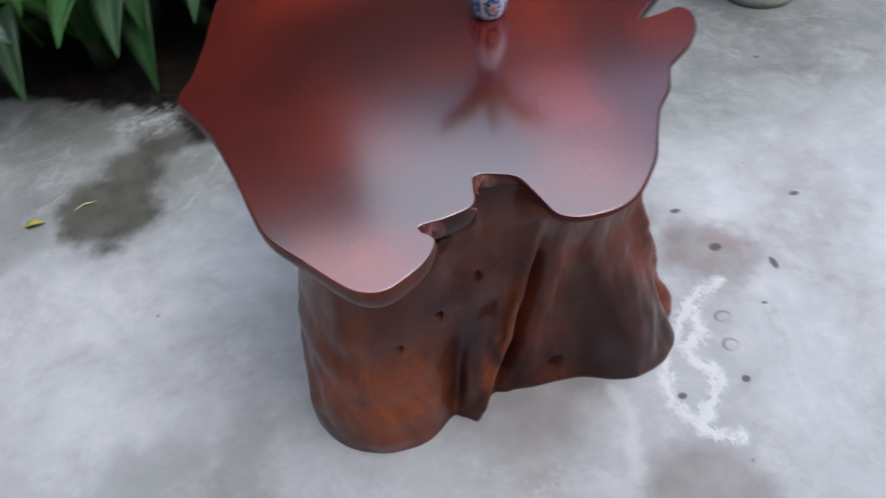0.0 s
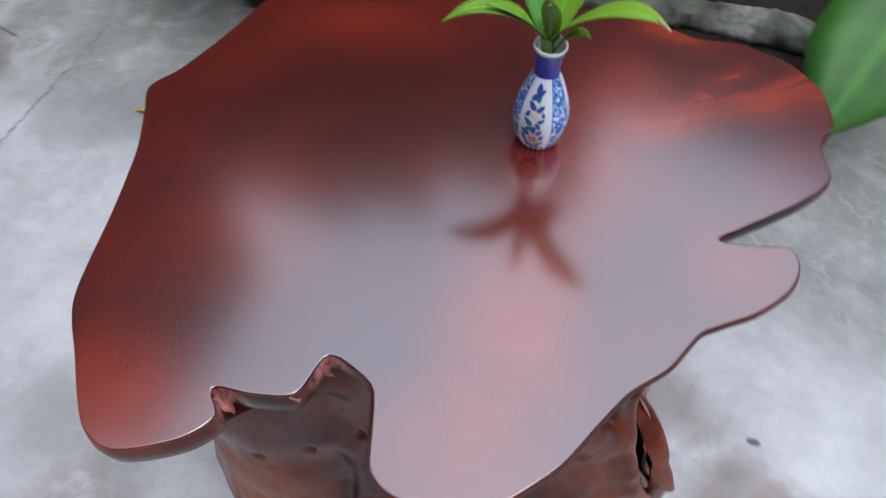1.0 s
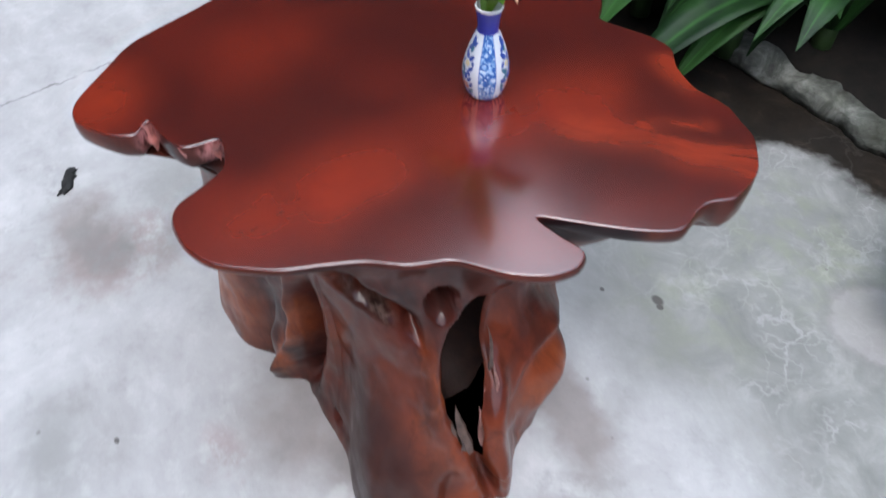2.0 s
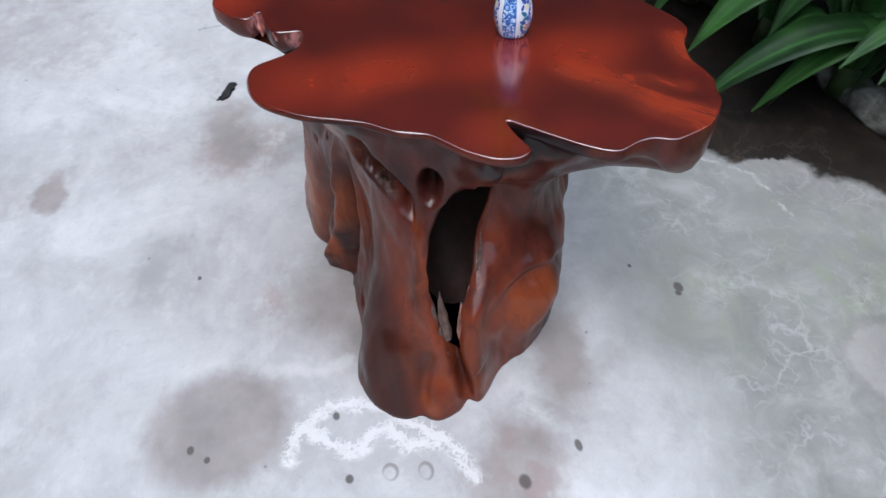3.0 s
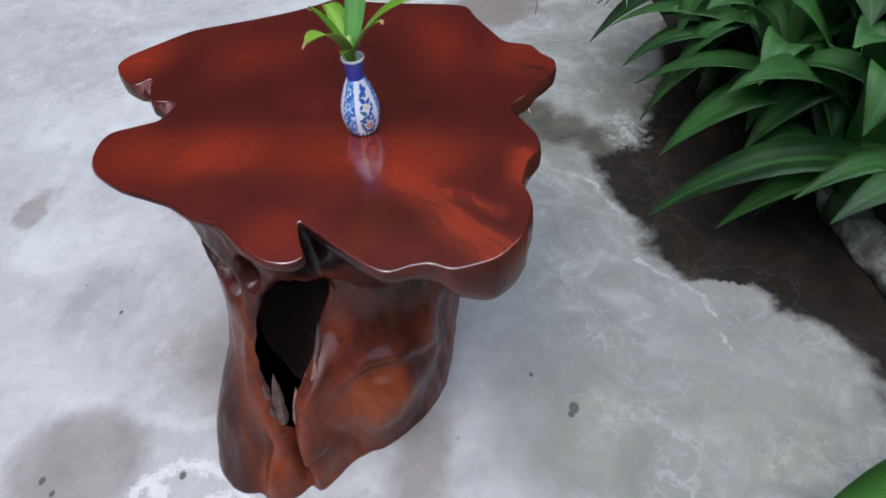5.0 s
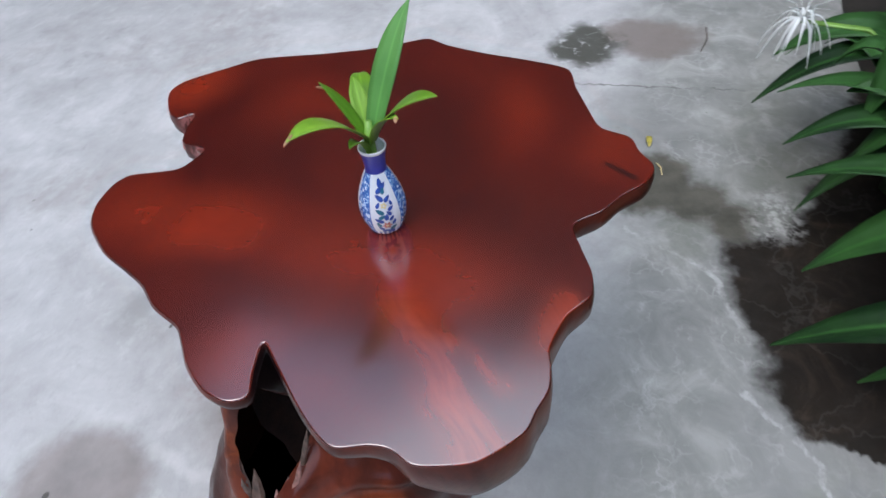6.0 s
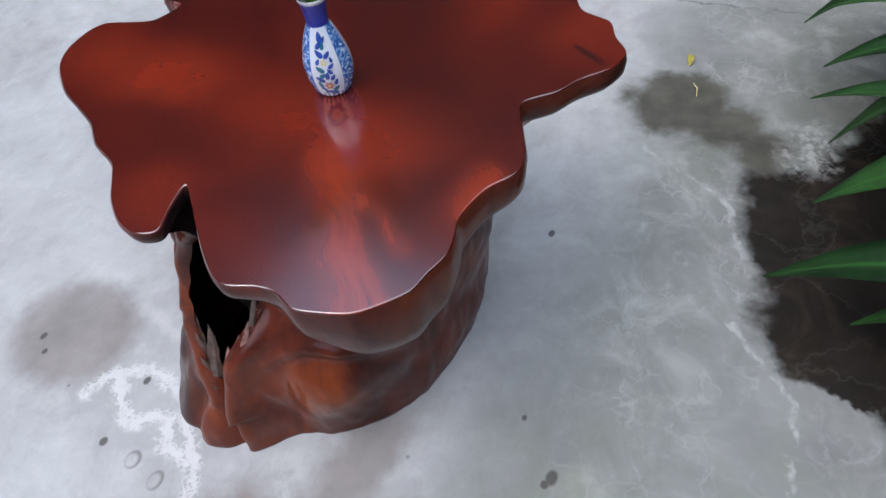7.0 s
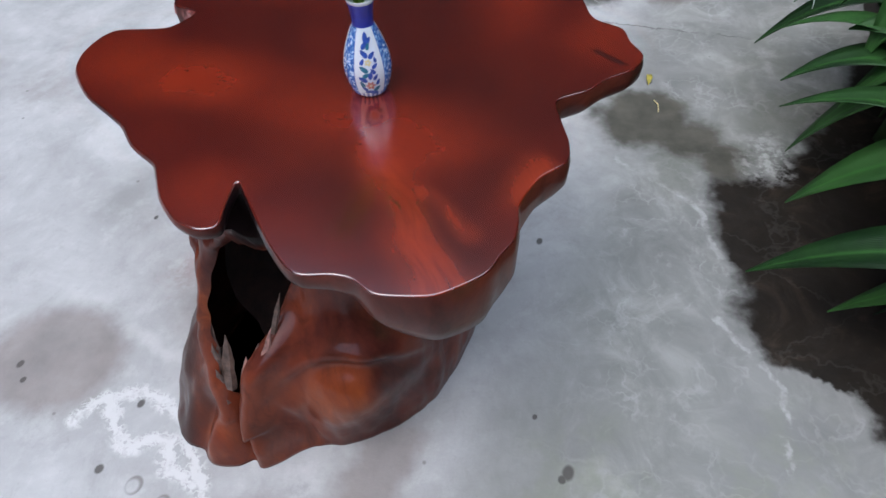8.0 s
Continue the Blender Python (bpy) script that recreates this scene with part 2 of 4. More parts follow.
    run2 = s.most(*[s.line(wisp, a, b, 0.002, 0.007) for a, b in (((-0.22, 0.56), (-0.1, 0.68)), ((-0.1, 0.68), (0.06, 0.69)), ((-0.62, 0.31), (-0.52, 0.5)), ((-0.52, 0.5), (-0.34, 0.57)))])
    col = s.mix(s.math("MULTIPLY", s.math("MULTIPLY", run2, s.step(s.noise(13, 4, 0.7), 0.4, 0.58)), 0.45), col, (0.46, 0.46, 0.45))
    # casting joint
    joint = s.math("MULTIPLY", s.line(r, (-1.16, -0.6), (-1.24, 0.62), 0.001, 0.004), s.step(s.noise(6, 3), 0.36, 0.56))
    col = s.mix(s.math("MULTIPLY", joint, 0.7), col, (0.09, 0.085, 0.08))
    # burst bubbles and pock marks
    pits = s.most(*[s.spot(p, x, y, a, b, 0.3) for x, y, a, b in (
        (0.258, -0.645, 0.008, 0.006), (0.284, -0.617, 0.006, 0.005), (0.496, -0.239, 0.006, 0.003), (0.261, -0.383, 0.008, 0.006), (0.384, -0.379, 0.008, 0.007), (0.43, 0.022, 0.011, 0.006),
        (0.697, 0.004, 0.011, 0.006), (0.561, -0.156, 0.007, 0.015), (0.467, -0.09, 0.013, 0.01), (0.08, 0.279, 0.005, 0.004), (-0.316, 0.198, 0.009, 0.006), (0.174, 0.345, 0.007, 0.006), (0.16, 0.352, 0.013, 0.009), (0.854, 0.464, 0.007, 0.005), (-0.14, -0.62, 0.006, 0.004))])
    col = s.mix(s.math("MULTIPLY", pits, 0.85), col, (0.06, 0.055, 0.05))
    grit = s.n.new("ShaderNodeTexVoronoi")
    grit.inputs["Scale"].default_value = 9.0
    s.l.new(p, grit.inputs["Vector"])
    dots = s.math("MULTIPLY", s.math("SUBTRACT", 1.0, s.step(grit.outputs["Distance"], 0.02, 0.045)), s.step(s.split(grit.outputs["Color"])[0], 0.6, 0.62))
    col = s.mix(s.math("MULTIPLY", dots, 0.6), col, (0.13, 0.125, 0.115))
    rings = s.math("SUBTRACT", s.most(s.spot(p, 0.39, -0.308, 0.016, 0.014, 0.15), s.spot(p, 0.404, -0.248, 0.017, 0.013, 0.15)), s.most(s.spot(p, 0.392, -0.31, 0.012, 0.011, 0.3), s.spot(p, 0.406, -0.25, 0.013, 0.010, 0.3)), clamp=True)
    col = s.mix(s.math("MULTIPLY", rings, 0.75), col, (0.16, 0.15, 0.14))
    s.colour(col)
    s.put(s.bsdf.inputs["Specular IOR Level"], s.math("MULTIPLY_ADD", damp, -0.19, 0.22))
    s.rough(s.math("SUBTRACT", s.ramp(s.noise(9, 5), (0.3, 0.5), (0.7, 0.72)), s.math("MULTIPLY", damp, 0.08)))
    height = s.math("SUBTRACT", s.math("ADD", s.noise(90, 5, 0.7), s.math("MULTIPLY", lime, 0.5)), s.math("ADD", s.math("MULTIPLY", s.most(pits, rings), 2.0), s.math("MULTIPLY", joint, 3.0)))
    s.bump((s.noise(6, 5), 0.25, 0.01), (height, 0.35, 0.002))
    return s.mat


def lacquered_top():
    s = Shade("lacquered_red_wood_top", rough=0.5, coat=1.0, coat_rough=0.17, spec=0.03)
    s.bsdf.inputs["Coat IOR"].default_value = 2.15
    p = s.place
    wob = s.vec("SCALE", s.vec("SUBTRACT", s.noise(7, 2, colour=True), (0.5, 0.5, 0.5)), scale=0.055)
    q = s.vec("ADD", p, wob)
    d = s.vec("LENGTH", s.vec("MULTIPLY", s.vec("SUBTRACT", q, (-0.08, -0.06, 0)), (1, 1, 0)))
    grain = s.noise(8, 4, 0.5)
    grow = s.noise(1.0, 4, 0.6, place=s.vec("ADD", s.vec("SCALE", q, scale=4.0), s.vec("SCALE", (1, 1, 0), scale=s.math("MULTIPLY", d, 7.0))))
    col = s.ramp(grow, (0.28, (0.042, 0.0028, 0.0014)), (0.5, (0.064, 0.0044, 0.0019)), (0.74, (0.09, 0.0066, 0.0025)))
    # broad paler heartwood, soft at its edges
    glow = s.most(s.spot(q, 0.05, -0.235, 0.05, 0.12, 0.95), s.spot(q, 0.085, 0.03, 0.065, 0.13, 0.95), s.spot(q, 0.12, 0.085, 0.05, 0.05, 0.95), s.spot(q, -0.24, -0.39, 0.06, 0.05, 0.95), s.math("MULTIPLY", s.most(s.spot(q, 0.13, 0.235, 0.04, 0.03, 0.9), s.spot(q, 0.22, -0.09, 0.05, 0.04, 0.95), s.spot(q, -0.22, -0.18, 0.06, 0.07, 0.95), s.spot(q, -0.18, 0.28, 0.06, 0.05, 0.95), s.spot(q, -0.24, 0.12, 0.08, 0.04, 0.95)), 0.5))
    col = s.mix(s.math("MULTIPLY", glow, 0.78), col, s.ramp(grain, (0.3, (0.185, 0.014, 0.0032)), (0.7, (0.26, 0.024, 0.0052))))
    # flame figure running out to the thick lobe, drawn in fine strands
    run = s.n.new("ShaderNodeCombineXYZ")
    s.l.new(s.math("MULTIPLY", s.vec("DOT_PRODUCT", q, (0.77, 0.63, 0)), 0.16), run.inputs[0])
    s.l.new(s.vec("DOT_PRODUCT", q, (-0.63, 0.77, 0)), run.inputs[1])
    strand = s.noise(60, 4, 0.6, place=run.outputs[0])
    flame = s.most(s.line(q, (0.12, 0.06), (0.2, 0.125), 0.001, 0.046), s.line(q, (0.2, 0.125), (0.278, 0.19), 0.004, 0.05), s.line(q, (0.165, 0.135), (0.2, 0.2), 0.001, 0.02), s.line(q, (0.1, 0.236), (0.14, 0.235), 0.001, 0.034))
    flame = s.math("MULTIPLY", flame, s.math("MULTIPLY_ADD", s.step(strand, 0.3, 0.66), 0.6, 0.4))
    figure = s.noise(9, 3, 0.5)
    col = s.mix(s.math("MULTIPLY", s.step(figure, 0.45, 0.78), 0.3), col, (0.135, 0.0115, 0.0035))
    col = s.mix(s.math("MULTIPLY", s.step(figure, 0.5, 0.22), 0.3), col, (0.034, 0.0026, 0.0014))
    col = s.mix(s.math("MULTIPLY", flame, 0.62), col, (0.31, 0.034, 0.008))
    dark = s.most(s.spot(q, 0.13, -0.09, 0.03, 0.13, 0.95), s.line(q, (0.145, 0.01), (0.2, 0.075), 0.008, 0.06), s.line(q, (0.175, 0.15), (0.235, 0.205), 0.001, 0.022), s.spot(q, 0.135, 0.195, 0.05, 0.03, 0.95), s.spot(q, -0.02, 0.17, 0.08, 0.06, 0.95), s.spot(q, -0.1, -0.2, 0.07, 0.09, 0.95), s.spot(q, -0.2, 0.0, 0.1, 0.08, 0.95))
    col = s.mix(s.math("MULTIPLY", dark, 0.5), col, (0.028, 0.0028, 0.0018))
    streak = s.noise(30, 5, 0.7, stretch=(1.0, 0.25, 1.0))
    col = s.mix(s.math("MULTIPLY", s.step(streak, 0.5, 0.75), 0.16), col, (0.02, 0.0025, 0.0016))
    pores = s.step(s.noise(140, 4, 0.7, stretch=(1.0, 0.5, 1.0)), 0.52, 0.68)
    col = s.mix(s.math("MULTIPLY", pores, 0.05), col, (0.018, 0.003, 0.002))
    knot = s.math("MULTIPLY", s.line(p, (-0.148, 0.262), (-0.128, 0.296), 0.002, 0.006), 0.8)
    col = s.mix(knot, col, (0.014, 0.003, 0.0025))
    s.colour(col)
    s.bsdf.inputs["Coat Tint"].default_value = (1, 1, 1, 1)
    s.bump((s.noise(5, 3), 0.10, 0.012), (s.noise(40, 4), 0.03, 0.002))
    return s.mat


def lacquered_stump():
    s = Shade("lacquered_stump_wood", rough=0.45, coat=0.45, coat_rough=0.11, spec=0.06)
    wob = s.vec("SCALE", s.vec("SUBTRACT", s.noise(5, 4, colour=True), (0.5, 0.5, 0.5)), scale=0.14)
    q = s.vec("ADD", s.place, wob)
    cloud = s.noise(5.5, 5, 0.6, 0.8, stretch=(1, 1, 0.6))
    col = s.ramp(cloud, (0.34, (0.03, 0.0094, 0.0082)), (0.46, (0.08, 0.0185, 0.0125)), (0.58, (0.13, 0.0285, 0.0145)), (0.7, (0.19, 0.041, 0.0145)))
    streak = s.noise(22, 6, 0.7, 0.6, place=q, stretch=(1, 1, 0.16))
    col = s.mix(s.math("MULTIPLY", s.step(streak, 0.48, 0.7), 0.45), col, (0.022, 0.0065, 0.0045))
    col = s.mix(s.math("MULTIPLY", s.step(s.noise(16, 5, 0.6, place=q, stretch=(1, 1, 0.2)), 0.56, 0.74), 0.4), col, (0.16, 0.038, 0.011))

    def patch(x, y, z, a, b, c):
        d = s.vec("MULTIPLY", s.vec("SUBTRACT", q, (x, y, z)), (1 / a, 1 / b, 1 / c))
        return s.math("SUBTRACT", 1.0, s.step(s.vec("LENGTH", d), 0.3, 1.2))

    orange = s.most(patch(0.19, 0.0, 0.15, 0.08, 0.06, 0.085), patch(-0.24, -0.34, 0.14, 0.14, 0.082, 0.16), patch(-0.03, -0.3, 0.28, 0.035, 0.07, 0.13), patch(0.19, -0.19, 0.3, 0.05, 0.016, 0.1), patch(0.2, -0.33, 0.03, 0.02, 0.05, 0.03), patch(0.3, -0.2, 0.03, 0.04, 0.03, 0.03), patch(-0.085, -0.33, 0.1, 0.022, 0.05, 0.09), patch(-0.05, -0.31, 0.23, 0.024, 0.06, 0.08), patch(0.2, -0.235, 0.36, 0.05, 0.02, 0.05))
    col = s.mix(s.math("MULTIPLY", orange, 0.68), col, s.ramp(streak, (0.35, (0.36, 0.08, 0.0135)), (0.65, (0.15, 0.029, 0.0085))))
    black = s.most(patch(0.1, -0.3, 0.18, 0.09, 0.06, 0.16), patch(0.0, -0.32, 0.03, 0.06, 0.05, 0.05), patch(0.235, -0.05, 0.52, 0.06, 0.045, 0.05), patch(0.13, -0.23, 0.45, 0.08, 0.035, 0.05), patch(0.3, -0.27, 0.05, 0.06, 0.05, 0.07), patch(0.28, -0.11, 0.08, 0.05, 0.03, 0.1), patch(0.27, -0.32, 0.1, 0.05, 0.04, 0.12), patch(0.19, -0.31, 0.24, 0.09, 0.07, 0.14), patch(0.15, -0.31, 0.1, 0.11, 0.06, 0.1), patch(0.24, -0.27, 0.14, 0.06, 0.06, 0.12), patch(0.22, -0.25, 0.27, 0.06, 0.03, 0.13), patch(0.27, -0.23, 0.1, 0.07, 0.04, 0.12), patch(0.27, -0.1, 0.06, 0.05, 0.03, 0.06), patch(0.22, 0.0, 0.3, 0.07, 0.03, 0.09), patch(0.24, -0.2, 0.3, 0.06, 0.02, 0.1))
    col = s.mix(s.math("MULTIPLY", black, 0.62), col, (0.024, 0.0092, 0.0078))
    # darker brown over the low-y flank beyond small x, broken up by noise
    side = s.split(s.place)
    dark_flank = s.math("MULTIPLY", s.math("MULTIPLY", s.step(side[0], 0.06, 0.13), s.step(side[1], -0.225, -0.265)), s.step(s.noise(9, 4, 0.6, stretch=(1, 1, 0.5)), 0.3, 0.5))
    col = s.mix(s.math("MULTIPLY", dark_flank, 0.7), col, (0.026, 0.01, 0.0088))
    gash = s.most(patch(0.13, -0.245, 0.468, 0.06, 0.022, 0.026), patch(0.15, -0.215, 0.432, 0.06, 0.022, 0.03), patch(0.15, -0.165, 0.447, 0.05, 0.016, 0.026))
    col = s.mix(s.math("MULTIPLY", gash, 0.85), col, s.ramp(s.noise(90, 4, 0.7, stretch=(1, 1, 0.3)), (0.4, (0.009, 0.006, 0.005)), (0.62, (0.11, 0.075, 0.06))))
    s.put(s.bsdf.inputs["Coat Weight"], s.math("SUBTRACT", 0.45, s.math("MULTIPLY", gash, 0.45)))
    tear = s.math("MULTIPLY", s.most(*[s.math("SUBTRACT", 1.0, s.step(s.vec("DISTANCE", s.place, at), 0.012, 0.03)) for at in ((-0.163, -0.36, 0.55), (-0.09, -0.304, 0.55))]), s.step(s.noise(70, 4, 0.7, stretch=(1, 1, 0.4)), 0.38, 0.6))
    col = s.mix(tear, col, (0.42, 0.17, 0.16))
    # shade in the slab's cleft put into the colour, over one black patch
    cleft_shade = s.most(*[s.math("SUBTRACT", 1.0, s.step(s.vec("DISTANCE", s.place, at), 0.035, 0.06)) for at in ((0.235, -0.05, 0.53), (0.205, -0.058, 0.5), (0.245, -0.01, 0.545))])
    col = s.mix(s.math("MULTIPLY", cleft_shade, 0.92), col, (0.008, 0.0048, 0.006))
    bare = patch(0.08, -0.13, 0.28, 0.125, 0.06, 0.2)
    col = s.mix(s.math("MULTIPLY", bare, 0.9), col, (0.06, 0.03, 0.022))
    s.colour(col)
    s.rough(s.ramp(s.noise(12, 4), (0.35, 0.3), (0.65, 0.55)))
    s.bump((s.noise(11, 5, 0.6, place=q, stretch=(1, 1, 0.6)), 0.24, 0.007), (s.noise(60, 4, 0.7, stretch=(1, 1, 0.4)), 0.25, 0.0015))
    return s.mat


def plain(name, colour, rough, variation=0.15, scale=30, coat=0.0, bump=0.2):
    s = Shade(name, rough=rough, coat=coat, coat_rough=0.05)
    low = tuple(c * (1 - variation) for c in colour)
    high = tuple(min(1, c * (1 + variation)) for c in colour)
    s.colour(s.ramp(s.noise(scale, 5), (0.3, low), (0.7, high)))
    s.bump((s.noise(scale * 4, 4), bump, 0.001))
    return s.mat


def leaf_green(name, dark, light, gloss=0.42, vein=1.0):
    s = Shade(name, rough=gloss, spec=0.28)
    info = s.n.new("ShaderNodeObjectInfo")
    uv = s.n.new("ShaderNodeTexCoord").outputs["UV"]
    across, along, _ = s.split(uv)
    tone = s.math("ADD", s.math("MULTIPLY", s.noise(11, 4), 0.7), s.math("MULTIPLY", info.outputs["Random"], 0.35))
    col = s.ramp(tone, (0.3, dark), (0.75, light))
    rib = s.math("SUBTRACT", 1.0, s.step(s.math("ABSOLUTE", s.math("SUBTRACT", across, 0.5)), 0.0, 0.09))
    col = s.mix(s.math("MULTIPLY", rib, 0.35 * vein), col, tuple(min(1, c * 1.9) for c in light))
    wave = s.n.new("ShaderNodeTexWave")
    wave.inputs["Scale"].default_value, wave.inputs["Distortion"].default_value = 9.0, 0.6
    s.l.new(s.vec("MULTIPLY", uv, (1, 0.03, 0)), wave.inputs["Vector"])
    col = s.mix(s.math("MULTIPLY", wave.outputs["Fac"], 0.08), col, dark)
    s.colour(col)
    s.bump((wave.outputs["Fac"], 0.25, 0.001), (s.noise(50, 3), 0.1, 0.001))
    return s.mat


def weathered_kerb():
    s = Shade("mossy_weathered_concrete", rough=0.85)
    col = s.ramp(s.noise(12, 6, 0.7, 0.6), (0.34, (0.05, 0.052, 0.043)), (0.5, (0.15, 0.156, 0.132)), (0.64, (0.34, 0.35, 0.31)))
    col = s.mix(s.math("MULTIPLY", s.step(s.noise(5, 4), 0.45, 0.65), 0.5), col, (0.07, 0.075, 0.045))
    s.colour(col)
    s.bump((s.noise(30, 6, 0.7), 0.9, 0.012))
    return s.mat


def vase_paint():
    """White glaze, with every second panel closely painted in blue."""
    s = Shade("blue_and_white_glaze", rough=0.22, coat=0.4, coat_rough=0.06)
    x, y, z = s.split(s.place)
    turn = s.math("DIVIDE", s.math("ARCTAN2", y, x), 2 * math.pi)
    panel = s.math("ABSOLUTE", s.math("SUBTRACT", s.math("FRACT", s.math("MULTIPLY_ADD", turn, 3.0, 6.0 - VASE_TURN / 120.0)), 0.5))
    blue_panel = s.math("SUBTRACT", 1.0, s.step(panel, 0.175, 0.185))
    border = s.math("SUBTRACT", 1.0, s.step(s.math("ABSOLUTE", s.math("SUBTRACT", panel, 0.18)), 0.006, 0.012))
    u = s.n.new("ShaderNodeCombineXYZ")
    s.l.new(s.math("MULTIPLY", turn, 14.0), u.inputs[0])
    s.l.new(s.math("MULTIPLY", z, 95.0), u.inputs[1])
    vor = s.n.new("ShaderNodeTexVoronoi")
    vor.inputs["Scale"].default_value = 1.3
    s.l.new(u.outputs[0], vor.inputs["Vector"])
    flower = s.math("SINE", s.math("MULTIPLY", vor.outputs["Distance"], 15.0))
    brush = s.noise(2.0, 4, 0.6, 0.8, place=u.outputs[0])
    ink = s.most(s.step(flower, 0.1, 0.4), s.step(brush, 0.53, 0.57))
    dense = s.mix(ink, s.mix(s.step(brush, 0.4, 0.5), (0.66, 0.8, 0.94), (0.27, 0.5, 0.84)), (0.045, 0.14, 0.48))
    body = s.mix(blue_panel, (0.80, 0.84, 0.90), dense)
    body = s.mix(s.math("MULTIPLY", border, 0.75), body, (0.05, 0.13, 0.46))
    # a painted foot rim
    foot = s.math("SUBTRACT", 1.0, s.step(z, 0.0075, 0.0085))
    scallop = s.step(s.math("SINE", s.math("MULTIPLY", turn, 160.0)), -0.2, 0.2)
    body = s.mix(s.math("MULTIPLY", s.math("MULTIPLY", foot, scallop), 0.8), body, (0.05, 0.12, 0.45))
    s.colour(body)
    s.bump((s.noise(60, 2), 0.05, 0.001))
    return s.mat


VASE_TURN = 28.0
M_FLOOR = concrete_floor()
M_TOP = lacquered_top()
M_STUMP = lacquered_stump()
M_KERB = weathered_kerb()
M_VASE = vase_paint()
M_BAND = plain("cobalt_blue_glaze", (0.03, 0.05, 0.40), 0.35, 0.12, 60, coat=0.3, bump=0.05)
M_RIM = plain("white_glaze", (0.80, 0.82, 0.83), 0.25, 0.04, 40, coat=0.4, bump=0.03)
M_INK = plain("blue_brush_ink", (0.035, 0.085, 0.38), 0.3, 0.35, 300, coat=0.3, bump=0.0)
M_TEAL = plain("teal_brush_ink", (0.03, 0.16, 0.25), 0.3, 0.3, 300, coat=0.3, bump=0.0)
M_PINK = plain("coral_brush_ink", (0.62, 0.21, 0.16), 0.3, 0.2, 300, coat=0.3, bump=0.0)
M_YELLOW = plain("pale_yellow_ink", (0.78, 0.66, 0.33), 0.3, 0.15, 300, coat=0.3, bump=0.0)
M_LEAF = leaf_green("lily_leaf", (0.005, 0.02, 0.0045), (0.032, 0.1, 0.0195), 0.5)
M_LEAF_B = leaf_green("broad_leaf", (0.018, 0.068, 0.01), (0.06, 0.17, 0.026))
M_SPRIG = leaf_green("sprig_leaf", (0.085, 0.2, 0.012), (0.2, 0.36, 0.03), 0.38, 0.6)
M_SPRIG_TALL = leaf_green("sprig_leaf_deep", (0.035, 0.125, 0.022), (0.10, 0.25, 0.06), 0.38, 0.8)
M_DRY = plain("dry_leaf_tip", (0.30, 0.17, 0.09), 0.7, 0.3, 60)
M_STEM = plain("green_stem", (0.16, 0.30, 0.05), 0.45, 0.2, 50)
M_CROWN = plain("lily_crown", (0.035, 0.07, 0.018), 0.6, 0.3, 40)
M_PETAL = plain("white_petal", (0.62, 0.64, 0.62), 0.5, 0.05, 40)
M_SOIL = plain("dark_soil", (0.014, 0.011, 0.008), 0.95, 0.5, 25, bump=0.8)
M_POT = plain("mossy_green_pot", (0.085, 0.092, 0.065), 0.7, 0.5, 14, bump=0.5)
M_POT_RIM = plain("bare_cement_rim", (0.30, 0.29, 0.26), 0.85, 0.3, 25, bump=0.5)
M_BLACK = plain("charred_scrap", (0.012, 0.012, 0.012), 0.8, 0.4, 60)
M_FALLEN = plain("yellow_fallen_leaf", (0.32, 0.27, 0.04), 0.6, 0.4, 80)
M_TWIG = plain("grey_twig", (0.10, 0.08, 0.06), 0.85, 0.3, 60)
M_SHARD = plain("torn_grey_brown_wood", (0.085, 0.052, 0.04), 0.45, 0.6, 90, coat=0.3, bump=0.8)
M_PINK_SHARD = plain("torn_pinkish_wood", (0.26, 0.13, 0.11), 0.4, 0.55, 110, coat=0.5, bump=0.8)
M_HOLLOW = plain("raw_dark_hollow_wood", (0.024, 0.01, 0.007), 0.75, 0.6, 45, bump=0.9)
M_FLAP = plain("raw_pink_torn_wood", (0.34, 0.12, 0.1), 0.35, 0.4, 120, coat=0.5, bump=0.6)
M_SCREEN = plain("dark_sky_screen", (0.014, 0.0155, 0.012), 0.9, 0.45, 1.6, bump=0.5)


# ---------- mesh tools ----------
def part(name, bm, material, parent=None, label="", smooth=True):
    mesh = bpy.data.meshes.new(name)
    bm.normal_update()
    bm.to_mesh(mesh)
    bm.free()
    mesh.materials.append(material)
    for f in mesh.polygons:
        f.use_smooth = smooth
    ob = new(name, mesh)
    if parent is not None:
        ob.parent = parent
    if label:
        ob["label"] = label
    return ob


def closed_curve(points, count):
    """An even walk of count points along a closed smooth curve through points."""
    p = np.array(points, float)
    n = len(p)
    out = []
    for i in range(n):
        a, b, c, d = p[i - 1], p[i], p[(i + 1) % n], p[(i + 2) % n]
        t = np.linspace(0, 1, 16, endpoint=False)[:, None]
        m1, m2 = 0.42 * (c - a), 0.42 * (d - b)
        out.append((2 * t**3 - 3 * t**2 + 1) * b + (t**3 - 2 * t**2 + t) * m1 + (3 * t**2 - 2 * t**3) * c + (t**3 - t**2) * m2)
    q = np.concatenate(out)
    q = np.vstack([q, q[:1]])
    run = np.r_[0, np.cumsum(np.linalg.norm(np.diff(q, axis=0), axis=1))]
    s = np.linspace(0, run[-1], count, endpoint=False)
    return np.stack([np.interp(s, run, q[:, k]) for k in range(2)], 1)


def smooth_ring(values, width):
    k = np.exp(-0.5 * (np.arange(-3 * width, 3 * width + 1) / width) ** 2)
    k /= k.sum()
    pad = 3 * width
    v = np.concatenate([values[-pad:], values, values[:pad]])
    return np.convolve(v, k, "valid")


